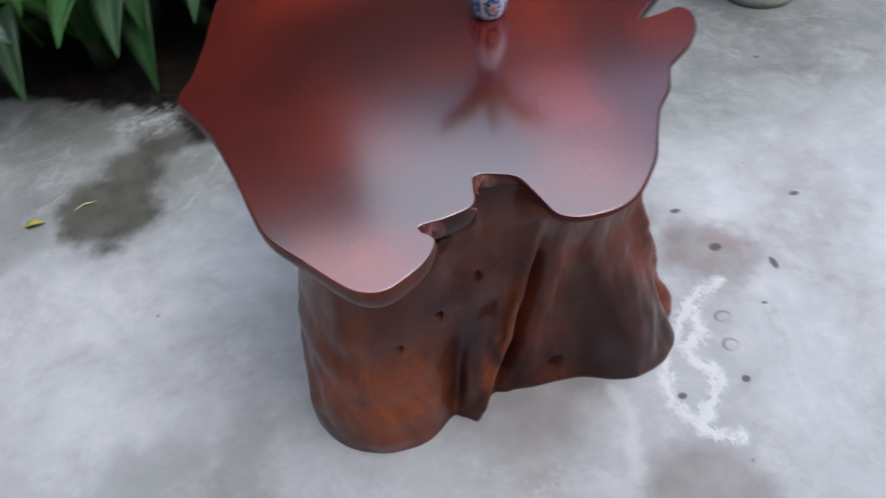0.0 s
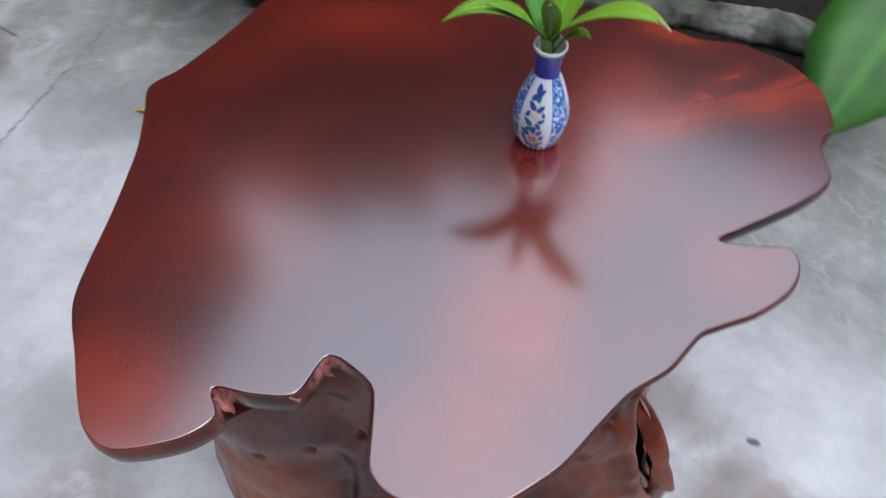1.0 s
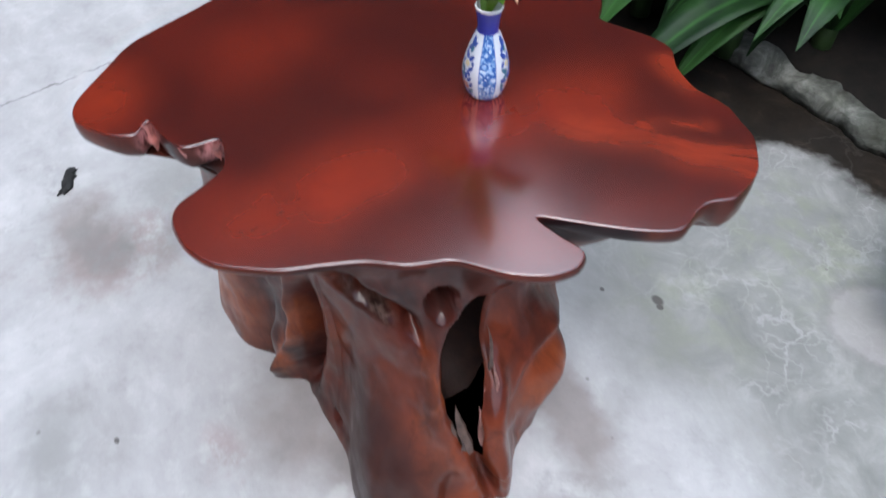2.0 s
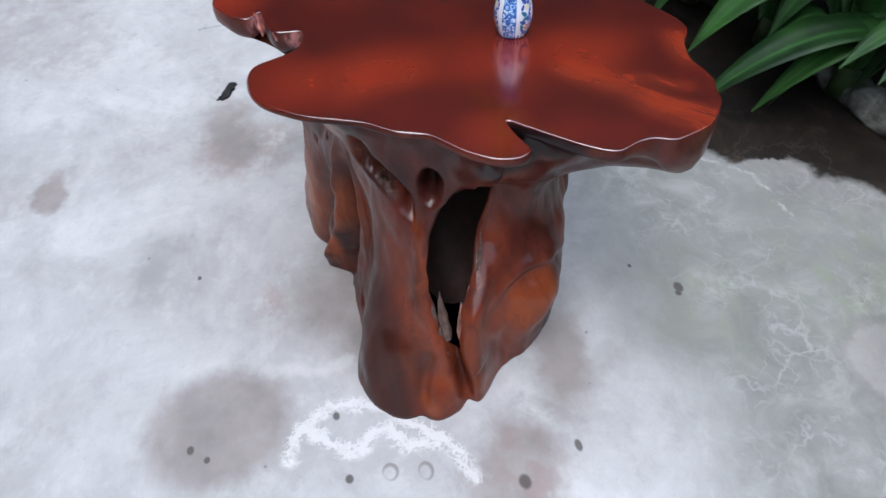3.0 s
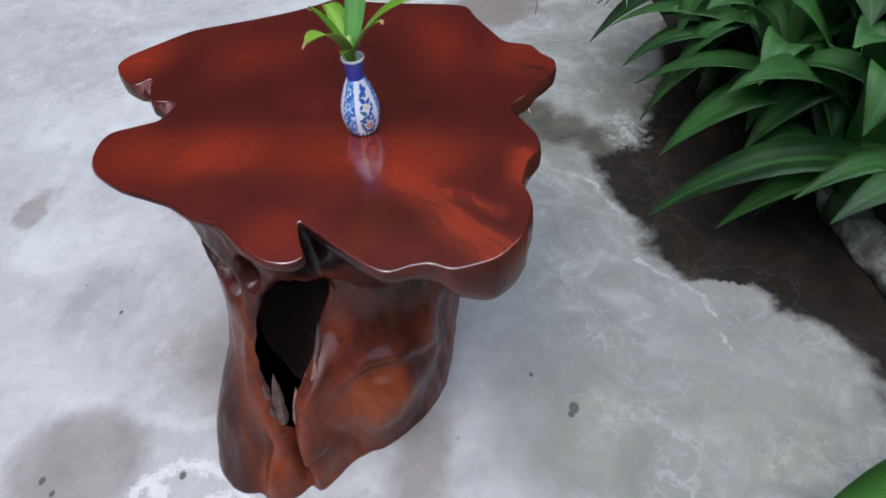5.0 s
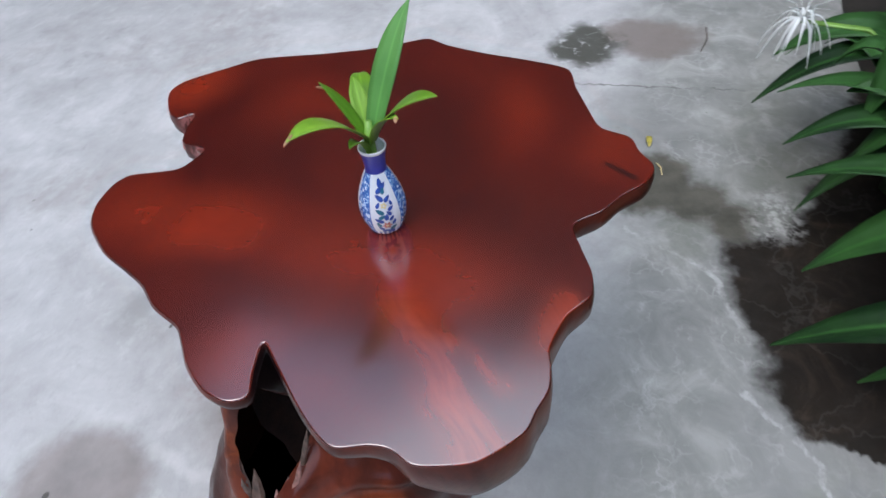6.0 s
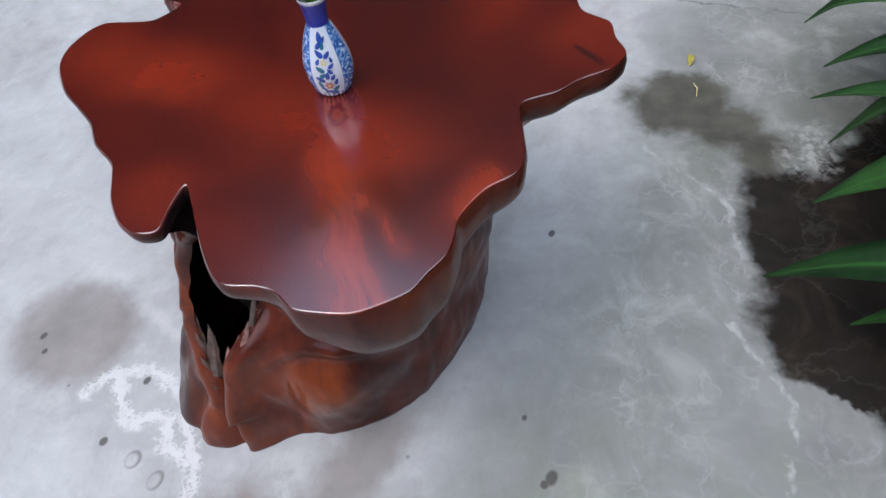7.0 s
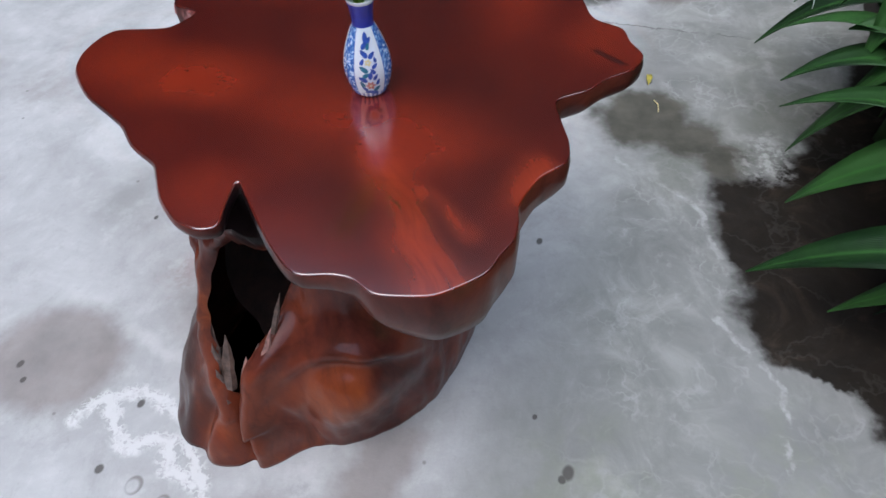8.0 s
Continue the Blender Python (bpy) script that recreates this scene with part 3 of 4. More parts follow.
def rings_to_mesh(rings):
    """A tube of faces over rings of equally many points. Returns the bmesh and its rows of vertices."""
    bm = bmesh.new()
    rows = [[bm.verts.new(p) for p in ring] for ring in rings]
    n = len(rows[0])
    for a, b in zip(rows, rows[1:]):
        for i in range(n):
            bm.faces.new((a[i], b[i], b[(i + 1) % n], a[(i + 1) % n]))
    return bm, rows


def lathe(profile, sides, flutes=0, depth=0.0):
    rings = []
    for r, z in profile:
        ring = []
        for i in range(sides):
            a = 2 * math.pi * i / sides
            rr = r * (1 - depth * (0.5 + 0.5 * math.cos(flutes * a)) ** 6) if flutes else r
            ring.append((rr * math.cos(a), rr * math.sin(a), z))
        rings.append(ring)
    bm, rows = rings_to_mesh(rings)
    bmesh.ops.recalc_face_normals(bm, faces=bm.faces)
    return bm


def ribbon(points, widths, normals, fold=0.15, thick=0.0012, sides=5):
    """A leaf blade: a strip along points, folded along its midrib, with thickness and a leaf's own coordinates."""
    bm = bmesh.new()
    uv = bm.loops.layers.uv.new("UVMap")
    n = len(points)
    rows = []
    for i, (p, w, up) in enumerate(zip(points, widths, normals)):
        p = Vector(p)
        t = (Vector(points[min(i + 1, n - 1)]) - Vector(points[max(i - 1, 0)])).normalized()
        side = t.cross(Vector(up)).normalized()
        nrm = side.cross(t).normalized()
        row = []
        for k in range(sides):
            a = 2 * k / (sides - 1) - 1
            row.append((p + side * (a * w / 2) + nrm * (fold * w * abs(a) ** 1.3), nrm))
        rows.append(row)
    top = [[bm.verts.new(q) for q, _ in row] for row in rows]
    low = [[bm.verts.new(q - m * thick) for q, m in row] for row in rows]

    def face(vs, us):
        f = bm.faces.new(vs)
        for loop, c in zip(f.loops, us):
            loop[uv].uv = c

    for i in range(n - 1):
        for k in range(sides - 1):
            u0, u1, v0, v1 = k / (sides - 1), (k + 1) / (sides - 1), i / (n - 1), (i + 1) / (n - 1)
            face((top[i][k], top[i][k + 1], top[i + 1][k + 1], top[i + 1][k]), ((u0, v0), (u1, v0), (u1, v1), (u0, v1)))
            face((low[i][k + 1], low[i][k], low[i + 1][k], low[i + 1][k + 1]), ((u1, v0), (u0, v0), (u0, v1), (u1, v1)))
        for k in (0, sides - 1):
            face((top[i][k], top[i + 1][k], low[i + 1][k], low[i][k]), ((k / (sides - 1), i / (n - 1)),) * 4)
    bmesh.ops.recalc_face_normals(bm, faces=bm.faces)
    return bm


def blade(base, tip, width, lift, rise=(0, 0, 1), steps=14, droop=0.0, shape=0.55, fold=0.15, twist=0.0):
    """A leaf from base to tip that climbs by lift on its way; widest at the share shape of its length."""
    base, tip, rise = Vector(base), Vector(tip), Vector(rise).normalized()
    pts, ws = [], []
    for i in range(steps + 1):
        t = i / steps
        p = base.lerp(tip, t) + rise * (4 * lift * t * (1 - t)) - Vector((0, 0, droop * t**3))
        pts.append(p)
        w = math.sin(math.pi * min(1, t / (2 * shape))) ** 0.6 if t < shape else math.cos(math.pi / 2 * (t - shape) / (1 - shape)) ** 0.95
        ws.append(width * max(0.03, 0.35 + 0.65 * w if t < shape else w))
    normals = []
    out = (tip - base)
    for i in range(steps + 1):
        t = (pts[min(i + 1, steps)] - pts[max(i - 1, 0)]).normalized()
        up = rise - t * rise.dot(t)
        if up.length < 0.15:
            up = -Vector((out.x, out.y, 0)) + Vector((0, 0, 0.2))
        a = twist * i / steps
        up = Matrix.Rotation(a, 3, t) @ up.normalized()
        normals.append(up)
    return ribbon(pts, ws, normals, fold)


# ---------- ground, and unseen screens added to block the low sky ---
bm = bmesh.new()
bmesh.ops.create_grid(bm, x_segments=24, y_segments=24, size=30)
ground = tagged(part("ground", bm, M_FLOOR, smooth=False), "worn pale grey concrete yard with stains and lime marks", "ground", kind="structure")


def sky_screen(name, x0, y0, x1, y1, height):
    b = bmesh.new()
    bmesh.ops.create_cube(b, size=1)
    bmesh.ops.scale(b, vec=(x1 - x0, y1 - y0, height), verts=b.verts)
    bmesh.ops.translate(b, vec=((x0 + x1) / 2, (y0 + y1) / 2, height / 2), verts=b.verts)
    return tagged(part(name, b, M_SCREEN, smooth=False), "unseen dark screen added to cut off the low sky", "wall", kind="structure")


# added out of view; each height sets how much sky the table top reflects
sky_screen("wall_west", -5.7, -2.4, -5.5, 0.9, 8.9)
sky_screen("wall_west_high", -5.7, 0.9, -5.5, 4.8, 10.6)
sky_screen("wall_west_tall", -5.7, -5.4, -5.5, -2.4, 9.4)
sky_screen("wall_north", -2.0, 4.6, -0.2, 4.8, 6.3)
sky_screen("wall_north_mid", -3.2, 4.6, -2.0, 4.8, 7.2)
sky_screen("wall_north_low", -0.2, 4.6, 5.5, 4.8, 4.6)
sky_screen("wall_north_tall", -5.5, 4.6, -3.2, 4.8, 7.8)
sky_screen("wall_east", 5.5, -5.4, 5.7, 4.8, 3.4)
sky_screen("wall_south", -2.2, -5.4, 5.5, -5.2, 7.6)
sky_screen("wall_south_tall", -5.5, -5.4, -2.2, -5.2, 8.6)

# planting bed: rough soil behind a low kerb
bm = bmesh.new()
bmesh.ops.create_grid(bm, x_segments=70, y_segments=36, size=0.5)
for v in bm.verts:
    x, y = -0.5 + v.co.x * 4.6, 2.12 + v.co.y * 2.1
    front = 1.07 - 0.16 * max(0.0, min(1.0, (-0.45 - x) / 0.5)) + 0.02 * noise.noise((x * 5, 0, 3))
    y = front + (y - 1.07)
    rise = 0.05 * min(1.0, (y - front) / 0.12) + 0.05 * noise.noise((x * 3, y * 3, 0)) * min(1.0, (y - front) / 0.2)
    v.co = (x, y, 0.004 + max(0.0, rise) + 0.012 * noise.noise((x * 17, y * 17, 4)) * min(1, (y - front) / 0.1))
soil_bed = tagged(part("soil_bed", bm, M_SOIL), "dark damp soil of the planting bed", "soil", kind="structure")


def kerb_piece(points, width, height, seed):
    """A rough cast kerb along points on the plan."""
    rings = []
    for i in range(201):
        t = i / 200 * (len(points) - 1)
        k = min(int(t), len(points) - 2)
        a, b = Vector((*points[k], 0)), Vector((*points[k + 1], 0))
        c = a.lerp(b, t - k)
        d = (b - a).normalized()
        nrm = Vector((-d.y, d.x, 0))
        ring = []
        for u, h in ((-0.5, 0.0), (-0.52, 0.4), (-0.47, 0.85), (-0.36, 1.0), (0.36, 1.0), (0.47, 0.85), (0.52, 0.4), (0.5, 0.0)):
            q = c + nrm * (u * width) + Vector((0, 0, h * height))
            j = 0.022 * Vector((noise.noise(q * 14 + Vector((seed, 0, 0))), noise.noise(q * 14 + Vector((0, seed, 5))), noise.noise(q * 9 + Vector((0, 7, seed))) if h else 0))
            j += 0.007 * Vector((noise.noise(q * 45), noise.noise(q * 45 + Vector((3, 0, 0))), noise.noise(q * 38 + Vector((0, 5, 0))) if h else 0))
            ring.append(q + j)
        rings.append(ring)
    b = bmesh.new()
    rows = [[b.verts.new(p) for p in r] for r in rings]
    for r0, r1 in zip(rows, rows[1:]):
        for i in range(8):
            b.faces.new((r0[i], r0[(i + 1) % 8], r1[(i + 1) % 8], r1[i]))
    b.faces.new(rows[0])
    b.faces.new(rows[-1][::-1])
    bmesh.ops.recalc_face_normals(b, faces=b.faces)
    return b


tagged(part("kerb", kerb_piece([(-0.5, 1.07), (0.15, 1.10), (0.9, 1.10), (2.2, 1.14)], 0.075, 0.055, 1.0), M_KERB), "weathered grey concrete kerb edging the plants", "kerb", kind="structure")


# ---------- the stump table ----------
TOP_Z = 0.567
CORE = np.array((-0.04, -0.09))
SIDE_A = [(-0.25, -0.42), (-0.215, -0.43), (-0.17, -0.405), (-0.152, -0.378), (-0.167, -0.357), (-0.135, -0.352), (-0.1, -0.339), (-0.09, -0.299), (-0.06, -0.304), (-0.042, -0.315), (-0.03, -0.345), (-0.018, -0.376)]
LOBE_A = [(0.005, -0.388), (0.045, -0.387), (0.08, -0.37), (0.118, -0.325), (0.14, -0.28), (0.158, -0.245), (0.185, -0.212), (0.204, -0.172), (0.222, -0.155), (0.25, -0.132), (0.274, -0.1), (0.281, -0.07), (0.27, -0.051)]
CLEFT = [(0.24, -0.059), (0.206, -0.064), (0.226, -0.042), (0.25, -0.018), (0.275, 0.008)]
FRONT = [(0.296, 0.035), (0.304, 0.056), (0.295, 0.085), (0.294, 0.106), (0.304, 0.13), (0.301, 0.152), (0.29, 0.185), (0.27, 0.208), (0.248, 0.226), (0.225, 0.232), (0.2, 0.24), (0.175, 0.238), (0.15, 0.233)]
SIDE_B = [(0.108, 0.244), (0.075, 0.266), (0.042, 0.263), (0.004, 0.246), (-0.03, 0.234), (-0.06, 0.265), (-0.09, 0.284), (-0.12, 0.311), (-0.155, 0.32), (-0.183, 0.3), (-0.212, 0.285), (-0.228, 0.245), (-0.272, 0.222), (-0.32, 0.2), (-0.368, 0.181)]
BACK = [(-0.385, 0.12), (-0.396, 0.05), (-0.413, -0.02), (-0.43, -0.06), (-0.41, -0.1), (-0.385, -0.15), (-0.36, -0.225), (-0.332, -0.322), (-0.295, -0.37)]
COUNT = 560
rim = closed_curve(SIDE_A + LOBE_A + CLEFT + FRONT + SIDE_B + BACK, COUNT)
tang = np.roll(rim, -1, 0) - np.roll(rim, 1, 0)
tang /= np.linalg.norm(tang, axis=1)[:, None]
outward = np.stack([tang[:, 1], -tang[:, 0]], 1)
outward = np.stack([smooth_ring(outward[:, k], 2) for k in range(2)], 1)
outward /= np.linalg.norm(outward, axis=1)[:, None]
bearing = np.unwrap(np.arctan2(*(rim - CORE).T[::-1]))
steady_bearing = np.maximum.accumulate(bearing)
steady_bearing = smooth_ring(steady_bearing - np.linspace(0, 2 * np.pi, COUNT, endpoint=False), 8) + np.linspace(0, 2 * np.pi, COUNT, endpoint=False)


def by_bearing(table, angles):
    """Values by degrees round the core, joined smoothly."""
    deg = np.array([d for d, _ in table], float)
    val = np.array([v for _, v in table], float)
    a = np.degrees(angles) % 360
    return np.interp(a, np.r_[deg[-1] - 360, deg, deg[0] + 360], np.r_[val[-1], val, val[0]])


def plan_radius(points, angles):
    d = np.array(points) - CORE
    a, r = np.degrees(np.arctan2(d[:, 1], d[:, 0])) % 360, np.linalg.norm(d, axis=1)
    order = np.argsort(a)
    return by_bearing(list(zip(a[order], r[order])), angles)


thick = by_bearing([(5, 0.024), (14, 0.028), (26, 0.028), (30, 0.04), (36, 0.085), (42, 0.105), (52, 0.1), (62, 0.07), (75, 0.05), (100, 0.04), (120, 0.04), (150, 0.035), (180, 0.03), (215, 0.02), (228, 0.028), (240, 0.042), (256, 0.046), (262, 0.036), (270, 0.014), (290, 0.013), (335, 0.014), (355, 0.018)], steady_bearing)
thick = smooth_ring(thick, 6)


def rim_ring(inset, z):
    q = rim - outward * (np.broadcast_to(inset, (COUNT,))[:, None])
    zz = np.broadcast_to(z, (COUNT,))
    return [(*xy, h) for xy, h in zip(q, zz)]


EDGE = [rim_ring(0.0018, TOP_Z), rim_ring(0.0006, TOP_Z - 0.0005), rim_ring(0.0, TOP_Z - 0.0018), rim_ring(-0.002, TOP_Z - 0.3 * thick), rim_ring(-0.001, TOP_Z - 0.62 * thick), rim_ring(0.006, TOP_Z - 0.86 * thick), rim_ring(0.016, TOP_Z - thick)]
bm, rows = rings_to_mesh(EDGE)
face = bm.faces.new(rows[0])
bmesh.ops.recalc_face_normals(bm, faces=bm.faces)
stump_table = new("stump_table")
tagged(stump_table, "lacquered red-brown table carved from one gnarled tree stump", "table")
tabletop = part("tabletop", bm, M_TOP, stump_table, "glossy dark red free-form slab top")
tabletop.data.polygons[len(tabletop.data.polygons) - 1].use_smooth = False
tabletop.data.materials.append(M_STUMP)
for f in tabletop.data.polygons:
    if 2 * COUNT <= f.index < len(tabletop.data.polygons) - 1:
        f.material_index = 1

FOOT = [(-0.385, -0.22), (-0.38, -0.275), (-0.33, -0.34), (-0.255, -0.363), (-0.195, -0.36), (-0.145, -0.328), (-0.097, -0.338), (-0.062, -0.308), (-0.02, -0.3), (0.05, -0.305), (0.114, -0.303), (0.19, -0.337), (0.265, -0.308), (0.307, -0.263), (0.313, -0.19), (0.303, -0.13), (0.242, -0.062), (0.19, 0.037), (0.114, 0.097), (0.05, 0.115), (-0.02, 0.127), (-0.1, 0.125), (-0.2, 0.09), (-0.3, 0.02), (-0.37, -0.1)]
NECK = [(-0.32, -0.19), (-0.305, -0.29), (-0.2, -0.315), (-0.12, -0.285), (-0.05, -0.28), (0.05, -0.277), (0.11, -0.255), (0.16, -0.2), (0.19, -0.12), (0.185, -0.04), (0.16, 0.025), (0.11, 0.075), (0.05, 0.11), (0.0, 0.15), (-0.06, 0.185), (-0.14, 0.18), (-0.24, 0.1), (-0.3, -0.04)]
foot_r = smooth_ring(plan_radius(FOOT, steady_bearing), 4)
neck_r = smooth_ring(plan_radius(NECK, steady_bearing), 10)
neck_z = by_bearing([(0, 0.41), (30, 0.36), (48, 0.34), (70, 0.38), (90, 0.41), (120, 0.41), (200, 0.40), (250, 0.44), (300, 0.44), (340, 0.43)], steady_bearing)
ray = np.stack([np.cos(steady_bearing), np.sin(steady_bearing)], 1)


def bell(x, width):
    return math.exp(-0.5 * (x / width) ** 2)


def ease(low, high, x):
    t = max(0.0, min(1.0, (x - low) / (high - low)))
    return t * t * (3 - 2 * t)


MOUTH_Z = (0.105, 0.135, 0.2, 0.25, 0.3, 0.35, 0.4, 0.424)
MOUTH_LEFT = (-0.152, -0.170, -0.184, -0.190, -0.188, -0.178, -0.158, -0.13)
MOUTH_RIGHT = (-0.148, -0.146, -0.138, -0.108, -0.084, -0.06, -0.048, -0.09)


def mouth_sides(z):
    """The two edges of the big hollow in the front of the stump, by height."""
    return float(np.interp(z, MOUTH_Z, MOUTH_LEFT)), float(np.interp(z, MOUTH_Z, MOUTH_RIGHT))


def hollow(x, y, z):
    """1 in the mouth of the big hollow, 0 outside it."""
    if z < MOUTH_Z[0] or z > MOUTH_Z[-1] or x < 0.06 or y > 0.12:
        return 0.0
    left, right = mouth_sides(z)
    far = abs(y - (left + right) / 2) - (right - left) / 2
    return ease(0.004, -0.006, far + 0.004 * noise.noise(Vector((x, y, z)) * 30))


def carve(x, y, z):
    """How far the stump's skin lies outside (plus) or inside (minus) its smooth form."""
    q = Vector((x, y, z))
    d = 0.008 * noise.noise(q * 8) + 0.006 * noise.noise(q * 17) + 0.0035 * noise.noise(Vector((x * 24, y * 24, z * 11))) + 0.0013 * noise.noise(Vector((x * 70, y * 70, z * 22)))
    if x > 0.06 and y < 0.12:
        left, right = mouth_sides(z)
        d -= 0.012 * hollow(x, y, z)
        if 0.09 < z < 0.44:
            d += 0.006 * bell(y - left + 0.014, 0.01)
            # the lip dips in above and stands proud as a rib below
            d -= 0.04 * bell(y - right, 0.03) * ease(0.2, 0.3, z) * ease(0.45, 0.4, z)
            d += 0.016 * bell(y - right - 0.022, 0.013) * ease(0.29, 0.22, z)
        # cleft below the hollow, between two toes
        d -= 0.034 * bell(y + 0.142 + 0.13 * z, 0.0085) * ease(0.17, 0.1, z)
        d += 0.014 * bell(y + 0.118, 0.015) * ease(0.24, 0.14, z)
        d += 0.008 * bell(y + 0.185, 0.02) * ease(0.15, 0.05, z)
        # torn gash and a small hole under the slab
        t = max(0.0, min(1.0, (y + 0.255) / 0.065))
        d -= 0.05 * ease(0.034, 0.012, abs(z - (0.478 - 0.085 * t) + 0.012 * noise.noise(q * 38))) * ease(-0.275, -0.255, y) * ease(-0.188, -0.202, y) * (0.75 + 0.5 * noise.noise(q * 55))
        d -= 0.06 * ease(1.15, 0.8, math.hypot((y + 0.165) / 0.016, (z - 0.447) / 0.03))
        # scarred strip between gash and hollow
        d -= 0.003 * bell(y + 0.21 - 0.08 * (z - 0.3), 0.02) * ease(0.18, 0.26, z) * (0.4 + 1.4 * noise.noise(Vector((x * 80, y * 80, z * 26))))
        # knee beside the hollow, with a curled fold over it and a waist above
        d += 0.016 * bell(y - 0.012, 0.032) * bell(z - 0.165, 0.05)
        d += 0.009 * bell(z - 0.238 + 7.0 * (y - 0.0) ** 2, 0.009) * bell(y - 0.005, 0.05)
        d -= 0.008 * bell(z - 0.215 + 7.0 * (y - 0.0) ** 2, 0.012) * bell(y - 0.005, 0.04)
        d -= 0.014 * bell(z - 0.31, 0.06) * bell(y - 0.035, 0.05)
        # folds and toes of the foot
        d -= 0.02 * bell(y + 0.236 - 0.25 * z, 0.011) * ease(0.17, 0.06, z)
        d += 0.012 * bell(y + 0.205, 0.018) * ease(0.13, 0.03, z)
        d -= 0.012 * bell(y + 0.262, 0.028) * bell(z - 0.27, 0.09)
        d += 0.007 * bell(y + 0.214 - 0.2 * (z - 0.2), 0.008) * ease(0.14, 0.2, z) * ease(0.4, 0.33, z)
        d -= 0.006 * bell(y + 0.085 + 0.5 * (z - 0.1), 0.008) * ease(0.19, 0.13, z)
        d += 0.004 * noise.noise(Vector((x * 40, y * 40, z * 9))) * ease(0.3, 0.12, z)
        # swelling beside the hollow
        d += 0.026 * bell(y - 0.005, 0.05) * bell(z - 0.15, 0.085)
        d -= 0.014 * bell(y + 0.01, 0.05) * bell(z - 0.31, 0.05)
        d -= 0.014 * bell(y + 0.235, 0.03) * bell(z - 0.2, 0.09)
    if y < -0.2:
        fang = -0.098 + 0.3 * z if z < 0.2 else -0.038 + 0.15 * (z - 0.2)
        d += 0.028 * bell(x - fang, 0.009) * ease(0.46, 0.3, z)
        d -= 0.042 * bell(x - fang - 0.032, 0.016) * ease(0.44, 0.3, z)
        d -= 0.022 * bell(x + 0.148 - 0.12 * z, 0.014) * ease(0.3, 0.1, z)
        d -= 0.03 * bell(x - 0.07, 0.07) * bell(z - 0.2, 0.12)
        d += 0.012 * bell(x + 0.25, 0.07) * bell(z - 0.15, 0.12)
        for px, pz, pr in ((-0.147, 0.312, 0.007), (-0.086, 0.363, 0.006), (-0.05, 0.075, 0.016), (0.06, 0.05, 0.014), (-0.21, 0.28, 0.006)):
            d -= 0.016 * ease(1.2, 0.6, math.hypot((x - px) / pr, (z - pz) / pr))
    return d


base_rings = [EDGE[-1]]
start = np.array([p[:2] for p in EDGE[-1]])
z_start = TOP_Z - thick
neck_xy = CORE + ray * neck_r[:, None]
STEPS_UNDER, STEPS_TRUNK = 26, 74


mouth = [[False] * COUNT]


def skin(xy, z, amount):
    out = []
    mouth.append([hollow(x, y, h) > 0.25 for (x, y), h in zip(xy, z)])
    for (x, y), h, (rx, ry) in zip(xy, z, ray):
        d = carve(x, y, h) * amount
        reach = max(0.03, math.hypot(x - CORE[0], y - CORE[1]) + d) - math.hypot(x - CORE[0], y - CORE[1])
        out.append((x + rx * reach, y + ry * reach, h))
    return out


for k in range(1, STEPS_UNDER + 1):
    s = k / STEPS_UNDER * math.pi / 2
    a, b = 0.6 * math.sin(s) + 0.4 * k / STEPS_UNDER, 0.6 * (1 - math.cos(s)) + 0.4 * k / STEPS_UNDER
    base_rings.append(skin(start + (neck_xy - start) * a, z_start + (neck_z - z_start) * b, min(1.0, k / 8)))
swift = by_bearing([(30, 1.15), (55, 0.8), (80, 0.6), (120, 0.8), (160, 1.15)], steady_bearing)
for k in range(1, STEPS_TRUNK + 1):
    t = k / STEPS_TRUNK
    r = neck_r + (foot_r - neck_r) * t**swift
    base_rings.append(skin(CORE + ray * r[:, None], neck_z * (1 - t), 1.0 if t < 0.9 else 1.0 - 0.6 * (t - 0.9) / 0.1))
bm, rows = rings_to_mesh(base_rings)
bm.faces.new(rows[-1][::-1])
open_verts = {v for row, flags in zip(rows, mouth) for v, flag in zip(row, flags) if flag}
bmesh.ops.delete(bm, geom=[f for f in bm.faces if all(v in open_verts for v in f.verts)], context="FACES")
# the mouth's edge worn smooth
for turn in range(6):
    moved = {}
    for v in bm.verts:
        if v.is_boundary and 0.05 < v.co.z < 0.44 and v.co.x > 0.05:
            ends = [e.other_vert(v).co for e in v.link_edges if e.is_boundary]
            if len(ends) == 2:
                moved[v] = v.co * 0.4 + (ends[0] + ends[1]) * 0.3
    for v, co in moved.items():
        v.co = co
bmesh.ops.recalc_face_normals(bm, faces=bm.faces)
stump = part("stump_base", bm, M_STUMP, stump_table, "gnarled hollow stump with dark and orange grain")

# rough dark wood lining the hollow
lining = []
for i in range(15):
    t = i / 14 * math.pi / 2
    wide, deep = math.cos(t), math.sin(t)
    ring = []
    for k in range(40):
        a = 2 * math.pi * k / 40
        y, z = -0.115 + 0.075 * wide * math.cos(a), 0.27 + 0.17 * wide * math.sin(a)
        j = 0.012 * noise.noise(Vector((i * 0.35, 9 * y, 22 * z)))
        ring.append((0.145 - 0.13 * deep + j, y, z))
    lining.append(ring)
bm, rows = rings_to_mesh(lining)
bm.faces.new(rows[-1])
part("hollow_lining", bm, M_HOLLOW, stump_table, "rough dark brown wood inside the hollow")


# torn splinters standing in the mouth of the hollow
random.seed(5)


